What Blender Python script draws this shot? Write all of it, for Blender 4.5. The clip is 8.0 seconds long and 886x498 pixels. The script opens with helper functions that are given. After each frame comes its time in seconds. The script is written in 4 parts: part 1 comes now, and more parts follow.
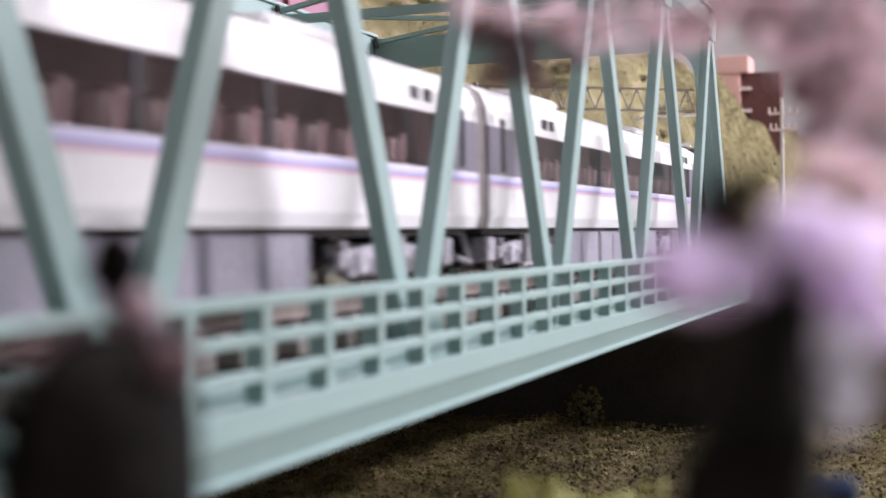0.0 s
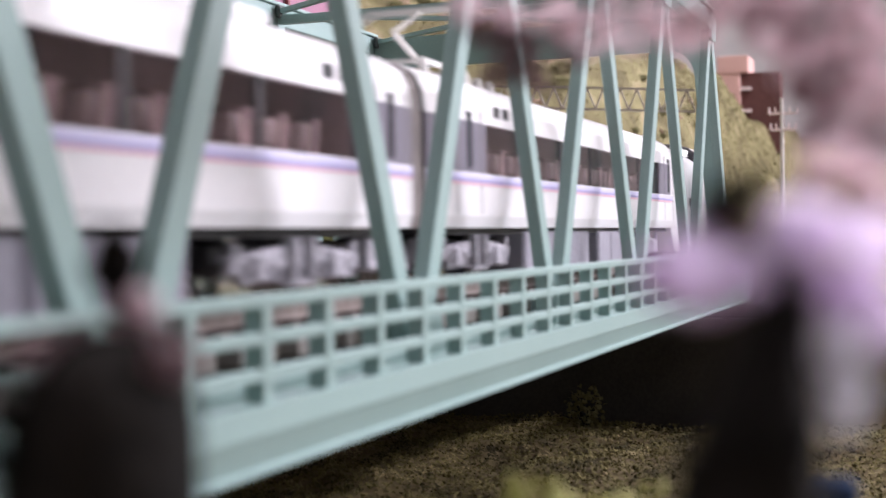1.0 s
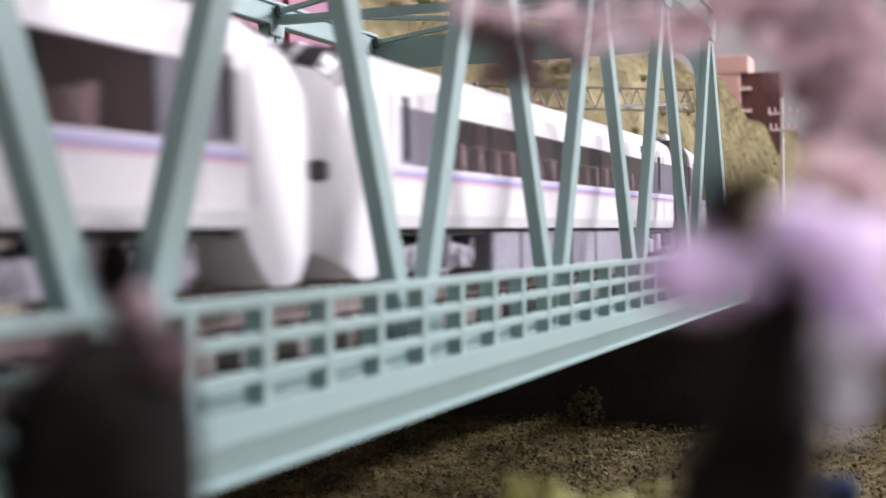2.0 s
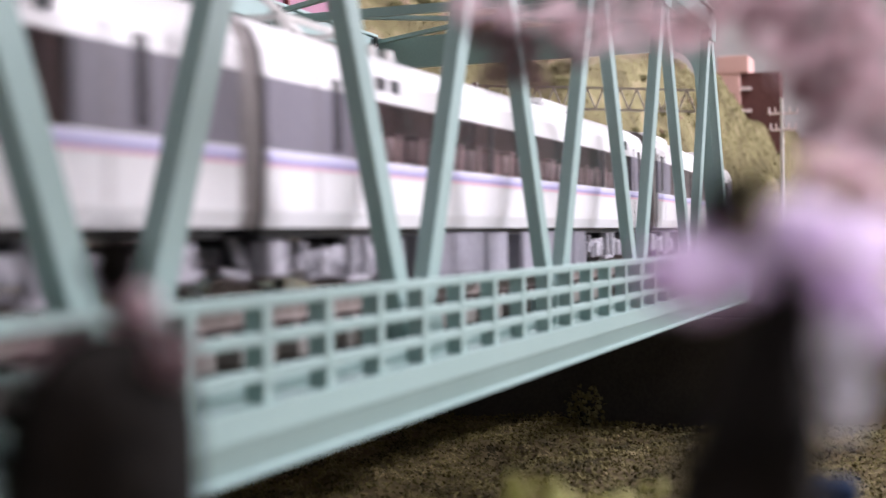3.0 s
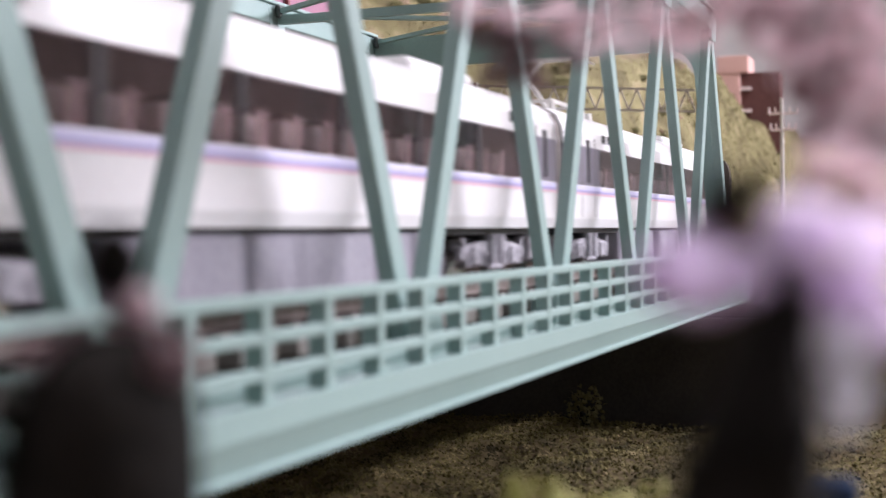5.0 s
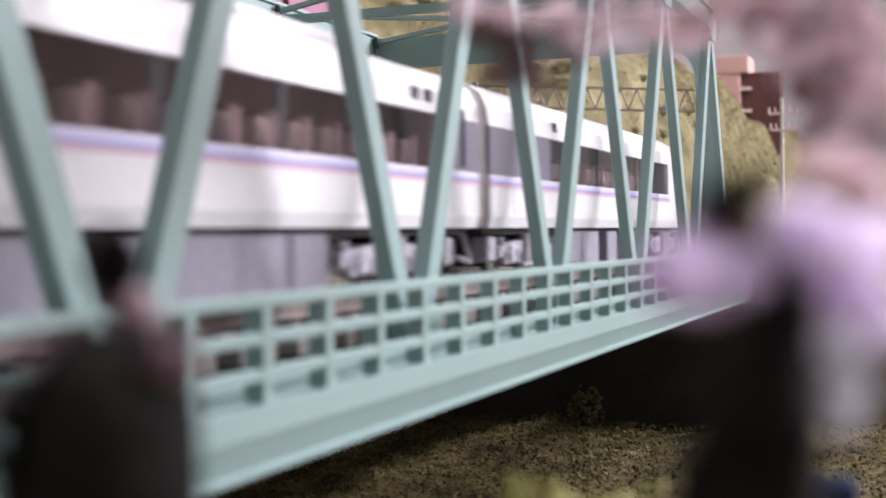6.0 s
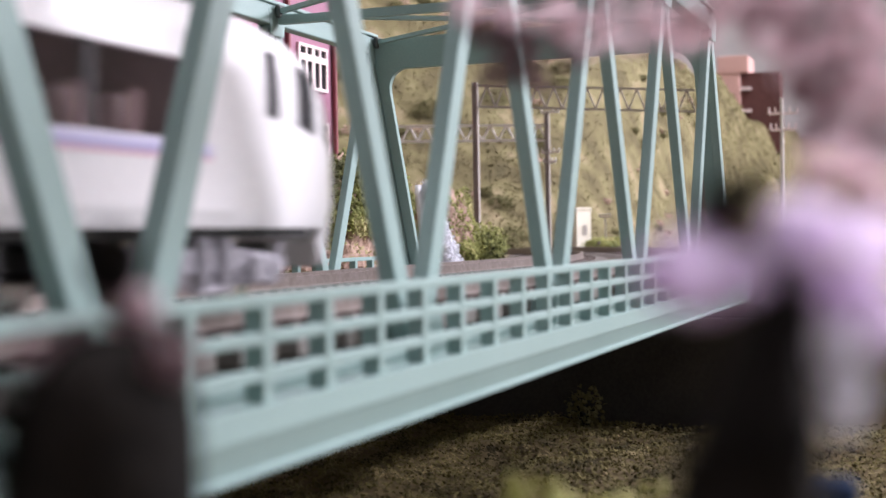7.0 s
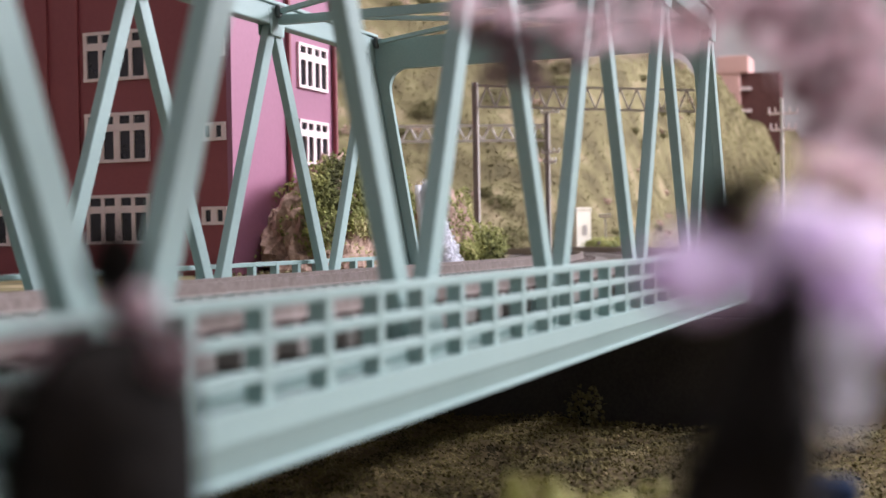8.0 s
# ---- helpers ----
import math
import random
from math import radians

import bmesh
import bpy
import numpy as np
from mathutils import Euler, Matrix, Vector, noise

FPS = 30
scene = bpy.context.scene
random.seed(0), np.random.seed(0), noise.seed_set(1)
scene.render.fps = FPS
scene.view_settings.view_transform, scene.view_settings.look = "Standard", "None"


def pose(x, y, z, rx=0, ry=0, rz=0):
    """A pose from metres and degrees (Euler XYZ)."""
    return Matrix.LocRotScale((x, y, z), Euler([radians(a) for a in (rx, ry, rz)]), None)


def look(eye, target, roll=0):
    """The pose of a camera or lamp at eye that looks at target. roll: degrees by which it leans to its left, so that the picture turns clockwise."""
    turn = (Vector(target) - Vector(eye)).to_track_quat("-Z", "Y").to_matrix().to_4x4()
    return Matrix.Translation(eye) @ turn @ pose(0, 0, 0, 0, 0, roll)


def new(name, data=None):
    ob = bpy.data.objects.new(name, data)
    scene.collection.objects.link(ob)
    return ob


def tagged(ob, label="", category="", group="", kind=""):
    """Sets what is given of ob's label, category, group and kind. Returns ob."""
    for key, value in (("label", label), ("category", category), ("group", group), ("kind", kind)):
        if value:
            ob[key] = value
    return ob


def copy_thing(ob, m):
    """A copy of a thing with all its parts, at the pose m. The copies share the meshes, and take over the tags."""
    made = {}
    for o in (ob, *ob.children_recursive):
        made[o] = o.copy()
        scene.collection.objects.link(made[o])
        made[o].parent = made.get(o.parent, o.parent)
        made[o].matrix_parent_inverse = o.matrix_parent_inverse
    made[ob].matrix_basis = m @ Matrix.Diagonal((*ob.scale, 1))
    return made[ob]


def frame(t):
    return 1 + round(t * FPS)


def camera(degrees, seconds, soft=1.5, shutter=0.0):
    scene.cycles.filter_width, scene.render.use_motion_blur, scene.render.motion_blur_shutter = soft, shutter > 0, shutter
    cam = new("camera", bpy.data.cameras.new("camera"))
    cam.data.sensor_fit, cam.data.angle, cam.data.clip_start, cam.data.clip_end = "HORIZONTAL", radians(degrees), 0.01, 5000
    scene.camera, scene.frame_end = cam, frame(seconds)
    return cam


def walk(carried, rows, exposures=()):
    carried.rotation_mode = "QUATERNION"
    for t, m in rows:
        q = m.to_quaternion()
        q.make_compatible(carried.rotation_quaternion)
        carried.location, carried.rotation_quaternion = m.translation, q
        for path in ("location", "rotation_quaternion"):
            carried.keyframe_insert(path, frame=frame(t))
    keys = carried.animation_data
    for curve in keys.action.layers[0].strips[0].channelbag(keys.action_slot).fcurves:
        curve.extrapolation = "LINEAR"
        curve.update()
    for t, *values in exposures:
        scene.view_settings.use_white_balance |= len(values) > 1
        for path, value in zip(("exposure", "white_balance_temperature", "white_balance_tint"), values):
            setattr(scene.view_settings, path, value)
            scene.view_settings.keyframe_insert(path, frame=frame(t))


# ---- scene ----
# ---- camera: stands still beside a model railway bridge ----
U = 0.000892                      # one drawing unit in metres (about 1:168 of a metre)
EYE_H = 42.0                      # eye height over the valley floor, in drawing units


def v3(x, y, z):
    """Drawing units, heights counted from the eye, to metres over the valley floor."""
    return Vector((x * U, y * U, (z + EYE_H) * U))


EYE = v3(-67.148, -45.5, 0)
AIM = v3(-67.148 + 934.837, -45.5 + 354.958, -9.248)
cam = camera(36.48, 8.0, soft=1.5, shutter=0.4)
cam.data.dof.use_dof = True
cam.data.dof.focus_distance = 0.258
cam.data.dof.aperture_fstop = 52.0
walk(cam, [(0.0, look(EYE, AIM, -1.0)), (8.0, look(EYE, AIM, -1.0))], exposures=[(0.0, 0.0), (8.0, 0.0)])

# ---- light: a room with a wide window behind the camera and ceiling lamps ----
world = bpy.data.worlds.new("world")
scene.world = world
world.use_nodes = True
sky = world.node_tree.nodes.new("ShaderNodeTexSky")
sky.sky_type, sky.sun_disc = "NISHITA", False
sky.sun_elevation, sky.sun_rotation = radians(35), radians(150)
back = world.node_tree.nodes["Background"]
back.inputs["Strength"].default_value = 0.10
world.node_tree.links.new(sky.outputs[0], back.inputs["Color"])


def area_lamp(name, eye, aim, sx, sy, power, colour):
    d = bpy.data.lights.new(name, "AREA")
    d.shape, d.size, d.size_y, d.energy, d.color = "RECTANGLE", sx, sy, power, colour
    ob = new(name, d)
    ob.matrix_world = look(eye, aim)
    return ob


area_lamp("window_daylight", (1.02, -0.98, 0.74), (0.12, 0.03, 0.05), 1.0, 0.5, 53, (0.93, 0.875, 1.0))
area_lamp("ceiling_lamp_light", (0.8, -0.2, 1.75), (0.8, -0.1, 0.0), 1.2, 0.3, 28, (0.97, 0.91, 1.0))


# ---- materials ----
def material(name, a, b, rough=0.6, metal=0.0, scale=200.0, fine=1500.0, bump=0.0, spec=0.5, coat=0.0):
    """Two-scale mottled surface between the colours a and b."""
    m = bpy.data.materials.new(name)
    m.use_nodes = True
    nt = m.node_tree
    bsdf = nt.nodes["Principled BSDF"]
    geo = nt.nodes.new("ShaderNodeNewGeometry")
    n1, n2 = nt.nodes.new("ShaderNodeTexNoise"), nt.nodes.new("ShaderNodeTexNoise")
    n1.inputs["Scale"].default_value, n2.inputs["Scale"].default_value = scale, fine
    n1.inputs["Detail"].default_value = 4
    for n in (n1, n2):
        nt.links.new(geo.outputs["Position"], n.inputs["Vector"])
    add = nt.nodes.new("ShaderNodeMath")
    add.operation = "ADD"
    nt.links.new(n1.outputs[0], add.inputs[0])
    nt.links.new(n2.outputs[0], add.inputs[1])
    ramp = nt.nodes.new("ShaderNodeMapRange")
    ramp.inputs["From Min"].default_value, ramp.inputs["From Max"].default_value = 0.7, 1.3
    nt.links.new(add.outputs[0], ramp.inputs["Value"])
    mix = nt.nodes.new("ShaderNodeMix")
    mix.data_type = "RGBA"
    mix.inputs[6].default_value, mix.inputs[7].default_value = (*a, 1), (*b, 1)
    nt.links.new(ramp.outputs[0], mix.inputs[0])
    nt.links.new(mix.outputs[2], bsdf.inputs["Base Color"])
    bsdf.inputs["Roughness"].default_value, bsdf.inputs["Metallic"].default_value = rough, metal
    bsdf.inputs["Specular IOR Level"].default_value = spec
    bsdf.inputs["Coat Weight"].default_value = coat
    if bump:
        bp = nt.nodes.new("ShaderNodeBump")
        bp.inputs["Strength"].default_value, bp.inputs["Distance"].default_value = bump, 0.0004
        nt.links.new(n2.outputs[0], bp.inputs["Height"])
        nt.links.new(bp.outputs[0], bsdf.inputs["Normal"])
    return m


def foliage(name, colours, scale=120.0, rough=0.9, thin=0.0, vary=0.45, gain=1.5):
    """Flock or foam: each flake has its own tint, drifting over the ground."""
    m = bpy.data.materials.new(name)
    m.use_nodes = True
    nt = m.node_tree
    bsdf = nt.nodes["Principled BSDF"]
    geo = nt.nodes.new("ShaderNodeNewGeometry")
    n1 = nt.nodes.new("ShaderNodeTexNoise")
    n1.inputs["Scale"].default_value, n1.inputs["Detail"].default_value = scale, 3
    nt.links.new(geo.outputs["Position"], n1.inputs["Vector"])
    m1 = nt.nodes.new("ShaderNodeMath")
    m1.operation = "MULTIPLY_ADD"
    m1.inputs[1].default_value = vary
    nt.links.new(geo.outputs["Random Per Island"], m1.inputs[0])
    m2 = nt.nodes.new("ShaderNodeMath")
    m2.operation = "MULTIPLY_ADD"
    m2.inputs[1].default_value, m2.inputs[2].default_value = gain, 0.5 - gain / 2 - vary / 2
    nt.links.new(n1.outputs[0], m2.inputs[0])
    nt.links.new(m2.outputs[0], m1.inputs[2])
    ramp = nt.nodes.new("ShaderNodeValToRGB")
    els = ramp.color_ramp.elements
    while len(els) < len(colours):
        els.new(0.5)
    for i, c in enumerate(colours):
        els[i].position = i / (len(colours) - 1)
        els[i].color = (*c, 1)
    nt.links.new(m1.outputs[0], ramp.inputs[0])
    nt.links.new(ramp.outputs[0], bsdf.inputs["Base Color"])
    if thin:
        tr, mx = nt.nodes.new("ShaderNodeBsdfTranslucent"), nt.nodes.new("ShaderNodeMixShader")
        mx.inputs[0].default_value = thin
        nt.links.new(ramp.outputs[0], tr.inputs["Color"])
        nt.links.new(bsdf.outputs[0], mx.inputs[1])
        nt.links.new(tr.outputs[0], mx.inputs[2])
        nt.links.new(mx.outputs[0], nt.nodes["Material Output"].inputs["Surface"])
    bsdf.inputs["Roughness"].default_value = rough
    bsdf.inputs["Specular IOR Level"].default_value = 0.2
    return m


GREEN = material("bridge_green_plastic", (0.252, 0.370, 0.348), (0.290, 0.410, 0.386), 0.42, scale=60, fine=2500, bump=0.05)
# dark brackets, and floor members with the shade below the deck painted in
SHADE = material("dark_and_shaded_green_plastic", (0.05, 0.065, 0.06), (0.075, 0.09, 0.085), 0.6)
SLEEPER = material("sleeper_brown_plastic", (0.11, 0.085, 0.075), (0.17, 0.14, 0.125), 0.7, scale=300)
DECK = material("deck_grey_brown_plastic", (0.185, 0.172, 0.155), (0.26, 0.243, 0.22), 0.7, scale=150)
BALLAST = material("brown_ballast", (0.085, 0.075, 0.066), (0.16, 0.14, 0.125), 0.9, scale=400, fine=1400, bump=0.6)
RAIL = material("nickel_rail", (0.20, 0.17, 0.15), (0.30, 0.26, 0.24), 0.45, 0.7, scale=500)
WHITE = material("white_car_paint", (0.78, 0.77, 0.78), (0.83, 0.82, 0.83), 0.32, scale=80, coat=0.2)
GREYP = material("lavender_grey_car_paint", (0.175, 0.162, 0.20), (0.205, 0.19, 0.23), 0.35, scale=80)
BLUE = material("blue_stripe", (0.36, 0.33, 0.60), (0.40, 0.37, 0.64), 0.4)
LAVENDER = material("lavender_band", (0.60, 0.585, 0.80), (0.64, 0.62, 0.84), 0.4)
PINK = material("rose_stripe", (0.72, 0.46, 0.54), (0.76, 0.50, 0.58), 0.4)
UNDER = material("underfloor_grey_plastic", (0.25, 0.24, 0.285), (0.31, 0.30, 0.345), 0.55, scale=250, fine=1200, bump=0.2)
DARKU = material("underfloor_black_plastic", (0.012, 0.012, 0.014), (0.03, 0.03, 0.034), 0.5, scale=300)
BOGIE = material("bogie_grey_plastic", (0.26, 0.25, 0.28), (0.50, 0.485, 0.53), 0.5, scale=900, bump=0.3)
WHEEL = material("bright_wheel_metal", (0.7, 0.69, 0.67), (0.85, 0.84, 0.82), 0.15, 1.0)
RUBBER = material("gangway_grey_rubber", (0.15, 0.13, 0.125), (0.21, 0.185, 0.175), 0.8, scale=300)
SEAT = material("seat_brown_cloth", (0.19, 0.135, 0.135), (0.29, 0.215, 0.21), 0.9, scale=400)
HEADREST = material("headrest_cream", (0.62, 0.55, 0.53), (0.70, 0.62, 0.60), 0.8)
INSIDE = material("car_interior", (0.34, 0.265, 0.275), (0.52, 0.42, 0.43), 0.8, scale=160)
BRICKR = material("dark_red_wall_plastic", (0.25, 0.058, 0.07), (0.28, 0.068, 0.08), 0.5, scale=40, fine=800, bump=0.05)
# lit front of the dark red building, its brightness mixed into a rosier colour
PINKW = material("lit_red_wall_plastic", (0.28, 0.115, 0.182), (0.31, 0.128, 0.20), 0.5, scale=40, fine=800, bump=0.05)
WFRAME = material("white_window_plastic", (0.74, 0.62, 0.62), (0.8, 0.68, 0.68), 0.45)
SALMON = material("salmon_wall_plastic", (0.58, 0.35, 0.31), (0.62, 0.39, 0.35), 0.6, scale=40)
ROOM = material("room_wall_paint", (0.55, 0.53, 0.535), (0.60, 0.58, 0.585), 0.9, scale=3, fine=60)
SOIL = foliage("valley_soil_flock", [(0.035, 0.022, 0.012), (0.085, 0.06, 0.025), (0.13, 0.10, 0.045), (0.18, 0.13, 0.085)], 260)
GRASS = foliage("olive_grass_flock", [(0.035, 0.028, 0.011), (0.085, 0.072, 0.023), (0.135, 0.115, 0.038), (0.25, 0.20, 0.10)], 110, vary=0.35, gain=3.0)
HILL = foliage("hill_grass_flock", [(0.072, 0.062, 0.03), (0.12, 0.102, 0.05), (0.168, 0.15, 0.072), (0.27, 0.22, 0.135)], 50, vary=0.14, gain=2.5)
ROCK = material("pinkish_rock_plaster", (0.17, 0.10, 0.075), (0.52, 0.37, 0.29), 0.9, scale=250, fine=900, bump=1.0)
BUSH = foliage("bush_foam", [(0.06, 0.065, 0.026), (0.17, 0.185, 0.062), (0.29, 0.305, 0.10), (0.42, 0.38, 0.19)], 75, gain=2.8, vary=0.3)
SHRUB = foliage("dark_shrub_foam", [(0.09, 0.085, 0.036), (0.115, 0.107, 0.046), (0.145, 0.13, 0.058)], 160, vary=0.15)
BARK = material("dark_bark", (0.011, 0.011, 0.010), (0.023, 0.020, 0.018), 0.95, scale=300, bump=0.8, spec=0.08)
BLOSSOM = foliage("cherry_blossom_foam", [(0.52, 0.34, 0.36), (0.76, 0.58, 0.62), (0.86, 0.72, 0.76), (0.93, 0.84, 0.85)], 90, thin=0.6)
# darker blossom: the shading of backlit clumps is put into the tint
DUSK = foliage("shaded_blossom_foam", [(0.10, 0.06, 0.06), (0.22, 0.14, 0.15), (0.40, 0.29, 0.33)], 90, thin=0.3)
MAUVE = foliage("mauve_blossom_foam", [(0.34, 0.24, 0.26), (0.50, 0.37, 0.40), (0.64, 0.49, 0.53)], 90, thin=0.6)
LILAC = foliage("lilac_blossom_foam", [(0.80, 0.68, 0.86), (0.88, 0.78, 0.93), (0.93, 0.86, 0.96), (0.96, 0.92, 0.98)], 90, thin=0.7)
STEEL = material("grey_mast_plastic", (0.29, 0.265, 0.24), (0.37, 0.345, 0.315), 0.5, scale=300)
PALE = material("pale_lattice_plastic", (0.66, 0.645, 0.62), (0.74, 0.725, 0.70), 0.5, scale=300)
CREAM = material("cream_hut_plastic", (0.74, 0.70, 0.58), (0.80, 0.76, 0.64), 0.5)
WATER = material("white_falls_gel", (0.72, 0.74, 0.80), (0.88, 0.89, 0.93), 0.7, scale=400, fine=1200, bump=0.6)
WALLB = material("shade_black_abutment", (0.035, 0.033, 0.031), (0.06, 0.055, 0.05), 0.9, scale=90)
MOSS = foliage("yellow_green_moss", [(0.30, 0.30, 0.10), (0.42, 0.42, 0.17), (0.52, 0.50, 0.24)], 200)
MIST = foliage("grey_white_foam", [(0.58, 0.58, 0.62), (0.72, 0.72, 0.76), (0.84, 0.83, 0.87)], 120, thin=0.5)
MAROON = material("dark_maroon_plastic", (0.07, 0.022, 0.02), (0.10, 0.034, 0.03), 0.7)
BLUEP = material("blue_plastic", (0.006, 0.017, 0.045), (0.010, 0.024, 0.06), 0.95, spec=0.1)
GLOW = bpy.data.materials.new("lamp_diffuser")
GLOW.use_nodes = True
GLOW.node_tree.nodes["Principled BSDF"].inputs["Emission Color"].default_value = (1, 0.95, 0.88, 1)
GLOW.node_tree.nodes["Principled BSDF"].inputs["Emission Strength"].default_value = 2.0
GLASS = bpy.data.materials.new("tinted_pane")
GLASS.use_nodes = True
_b = GLASS.node_tree.nodes["Principled BSDF"]
_b.inputs["Base Color"].default_value = (0.72, 0.65, 0.66, 1)
_b.inputs["Roughness"].default_value = 0.06
_b.inputs["Transmission Weight"].default_value = 1.0
_b.inputs["IOR"].default_value = 1.25
DGLASS = material("dark_pane", (0.012, 0.012, 0.016), (0.02, 0.02, 0.026), 0.12)


# ---- mesh helpers (drawing units) ----
def place(x, y, z):
    return Matrix.Translation(v3(x, y, z))


def box(bm, x0, x1, y0, y1, z0, z1, bev=0.0):
    vs = [bm.verts.new((x, y, z)) for x in (x0, x1) for y in (y0, y1) for z in (z0, z1)]
    fs = [bm.faces.new([vs[i] for i in q]) for q in
          ((0, 1, 3, 2), (4, 6, 7, 5), (0, 4, 5, 1), (2, 3, 7, 6), (0, 2, 6, 4), (1, 5, 7, 3))]
    if bev:
        es = list({e for f in fs for e in f.edges})
        bmesh.ops.bevel(bm, geom=es, offset=bev, segments=1, affect="EDGES")


def beam(bm, p, q, w, d, up=(0, 1, 0)):
    """A bar from p to q: w wide in the plane across up, d deep along up."""
    p, q, up = Vector(p), Vector(q), Vector(up)
    a = (q - p).normalized()
    s = a.cross(up).normalized() * (w / 2)
    u = s.cross(a).normalized() * (d / 2)
    vs = [bm.verts.new(e + i * s + j * u) for e in (p, q) for i, j in ((-1, -1), (1, -1), (1, 1), (-1, 1))]
    for f in ((0, 1, 2, 3), (7, 6, 5, 4), (0, 4, 5, 1), (1, 5, 6, 2), (2, 6, 7, 3), (3, 7, 4, 0)):
        bm.faces.new([vs[i] for i in f])


def rod(bm, p, q, r0, r1, n=10):
    p, q = Vector(p), Vector(q)
    a = (q - p).normalized()
    s = a.orthogonal().normalized()
    t = a.cross(s)
    rings = [[bm.verts.new(e + r * (math.cos(k) * s + math.sin(k) * t)) for k in (2 * math.pi * i / n for i in range(n))]
             for e, r in ((p, r0), (q, r1))]
    for i in range(n):
        bm.faces.new((rings[0][i], rings[0][(i + 1) % n], rings[1][(i + 1) % n], rings[1][i]))
    bm.faces.new(rings[0][::-1])
    bm.faces.new(rings[1])


def prism(bm, outline, axis, lo, hi):
    """Extrudes an outline of (a, b) along an axis: 'x' (y, z), 'y' (x, z)."""
    def at(p, h):
        return (h, p[0], p[1]) if axis == "x" else (p[0], h, p[1])
    r0 = [bm.verts.new(at(p, lo)) for p in outline]
    r1 = [bm.verts.new(at(p, hi)) for p in outline]
    n = len(outline)
    for i in range(n):
        bm.faces.new((r0[i], r0[(i + 1) % n], r1[(i + 1) % n], r1[i]))
    bm.faces.new(r0[::-1])
    bm.faces.new(r1)


def loft(bm, rings, cap=True):
    vs = [[bm.verts.new(p) for p in r] for r in rings]
    n = len(vs[0])
    for a, b in zip(vs, vs[1:]):
        for i in range(n):
            bm.faces.new((a[i], a[(i + 1) % n], b[(i + 1) % n], b[i]))
    if cap:
        bm.faces.new(vs[0][::-1])
        bm.faces.new(vs[-1])


def mesh_of(name, bm, mat, smooth=False, angle=None):
    bmesh.ops.recalc_face_normals(bm, faces=bm.faces)
    bm.transform(Matrix.Scale(U, 4))
    me = bpy.data.meshes.new(name)
    bm.to_mesh(me)
    bm.free()
    me.materials.append(mat)
    if smooth:
        me.shade_smooth()
        if angle:
            me.set_sharp_from_angle(angle=radians(angle))
    return me


def thing(name, x, y, z, label, category, group="", kind=""):
    ob = new(name)
    ob.matrix_world = place(x, y, z)
    return tagged(ob, label, category, group, kind)


def part(name, bm, mat, parent, label="", smooth=False, angle=None, at=None):
    """One mesh object under a thing or part; at: an offset in drawing units."""
    ob = new(name, bm if isinstance(bm, bpy.types.Mesh) else mesh_of(name, bm, mat, smooth, angle))
    ob.parent = parent
    if at:
        ob.location = Vector(at) * U
    return tagged(ob, label) if label else ob


def flakes(name, points, size, mat, seed, flat=0.5, lie=None):
    """Loose flock: small bent flakes at the points given, as one mesh."""
    rng = np.random.default_rng(seed)
    pts = np.asarray(points, float)
    n = len(pts)
    a = rng.normal(size=(n, 3))
    a /= np.linalg.norm(a, axis=1)[:, None]
    b = np.cross(a, rng.normal(size=(n, 3)))
    b /= np.linalg.norm(b, axis=1)[:, None]
    c = np.cross(a, b)
    if lie is not None:
        # ground cover: flakes lie on the slope, with some scatter
        c = np.array(lie) + 0.45 * rng.normal(size=(n, 3))
        c /= np.linalg.norm(c, axis=1)[:, None]
        a = np.cross(c, b)
        a /= np.linalg.norm(a, axis=1)[:, None]
        b = np.cross(c, a)
    s = size * rng.uniform(0.5, 1.5, size=(n, 1))
    quad = np.stack([pts + a * s, pts + b * s * 0.6 + c * s * 0.3, pts - a * s, pts - b * s * 0.6 + c * s * 0.3, pts + c * s * flat], 1)
    verts = (quad.reshape(-1, 3)) * U
    base = np.arange(n)[:, None] * 5
    tris = np.concatenate([base + np.array(t) for t in ((0, 1, 4), (1, 2, 4), (2, 3, 4), (3, 0, 4))], 1).reshape(-1, 3)
    me = bpy.data.meshes.new(name)
    me.from_pydata(verts.tolist(), [], tris.tolist())
    me.materials.append(mat)
    return me


# ---- ground: valley floor, plateau at track level, hill behind ----
P_LEN = 46.29                      # truss panel
X0, X1 = -P_LEN, 5 * P_LEN         # bridge ends
WID = 75.0                         # between the two trusses
DECK_Z, RAIL_Z = -7.9, -5.8
TRACKS = (19.0, 56.0)
CURVE_X, CURVE_R = 236.0, 480.0     # the line bends north past the bridge: start, radius of the near track
FLOOR_Z = -EYE_H


def smooth(a, b, v):
    t = np.clip((v - a) / (b - a), 0, 1)
    return t * t * (3 - 2 * t)


def rough_noise(x, y, s, seed=0.0):
    return noise.noise(Vector((x / s + seed, y / s - seed, seed * 0.37)))


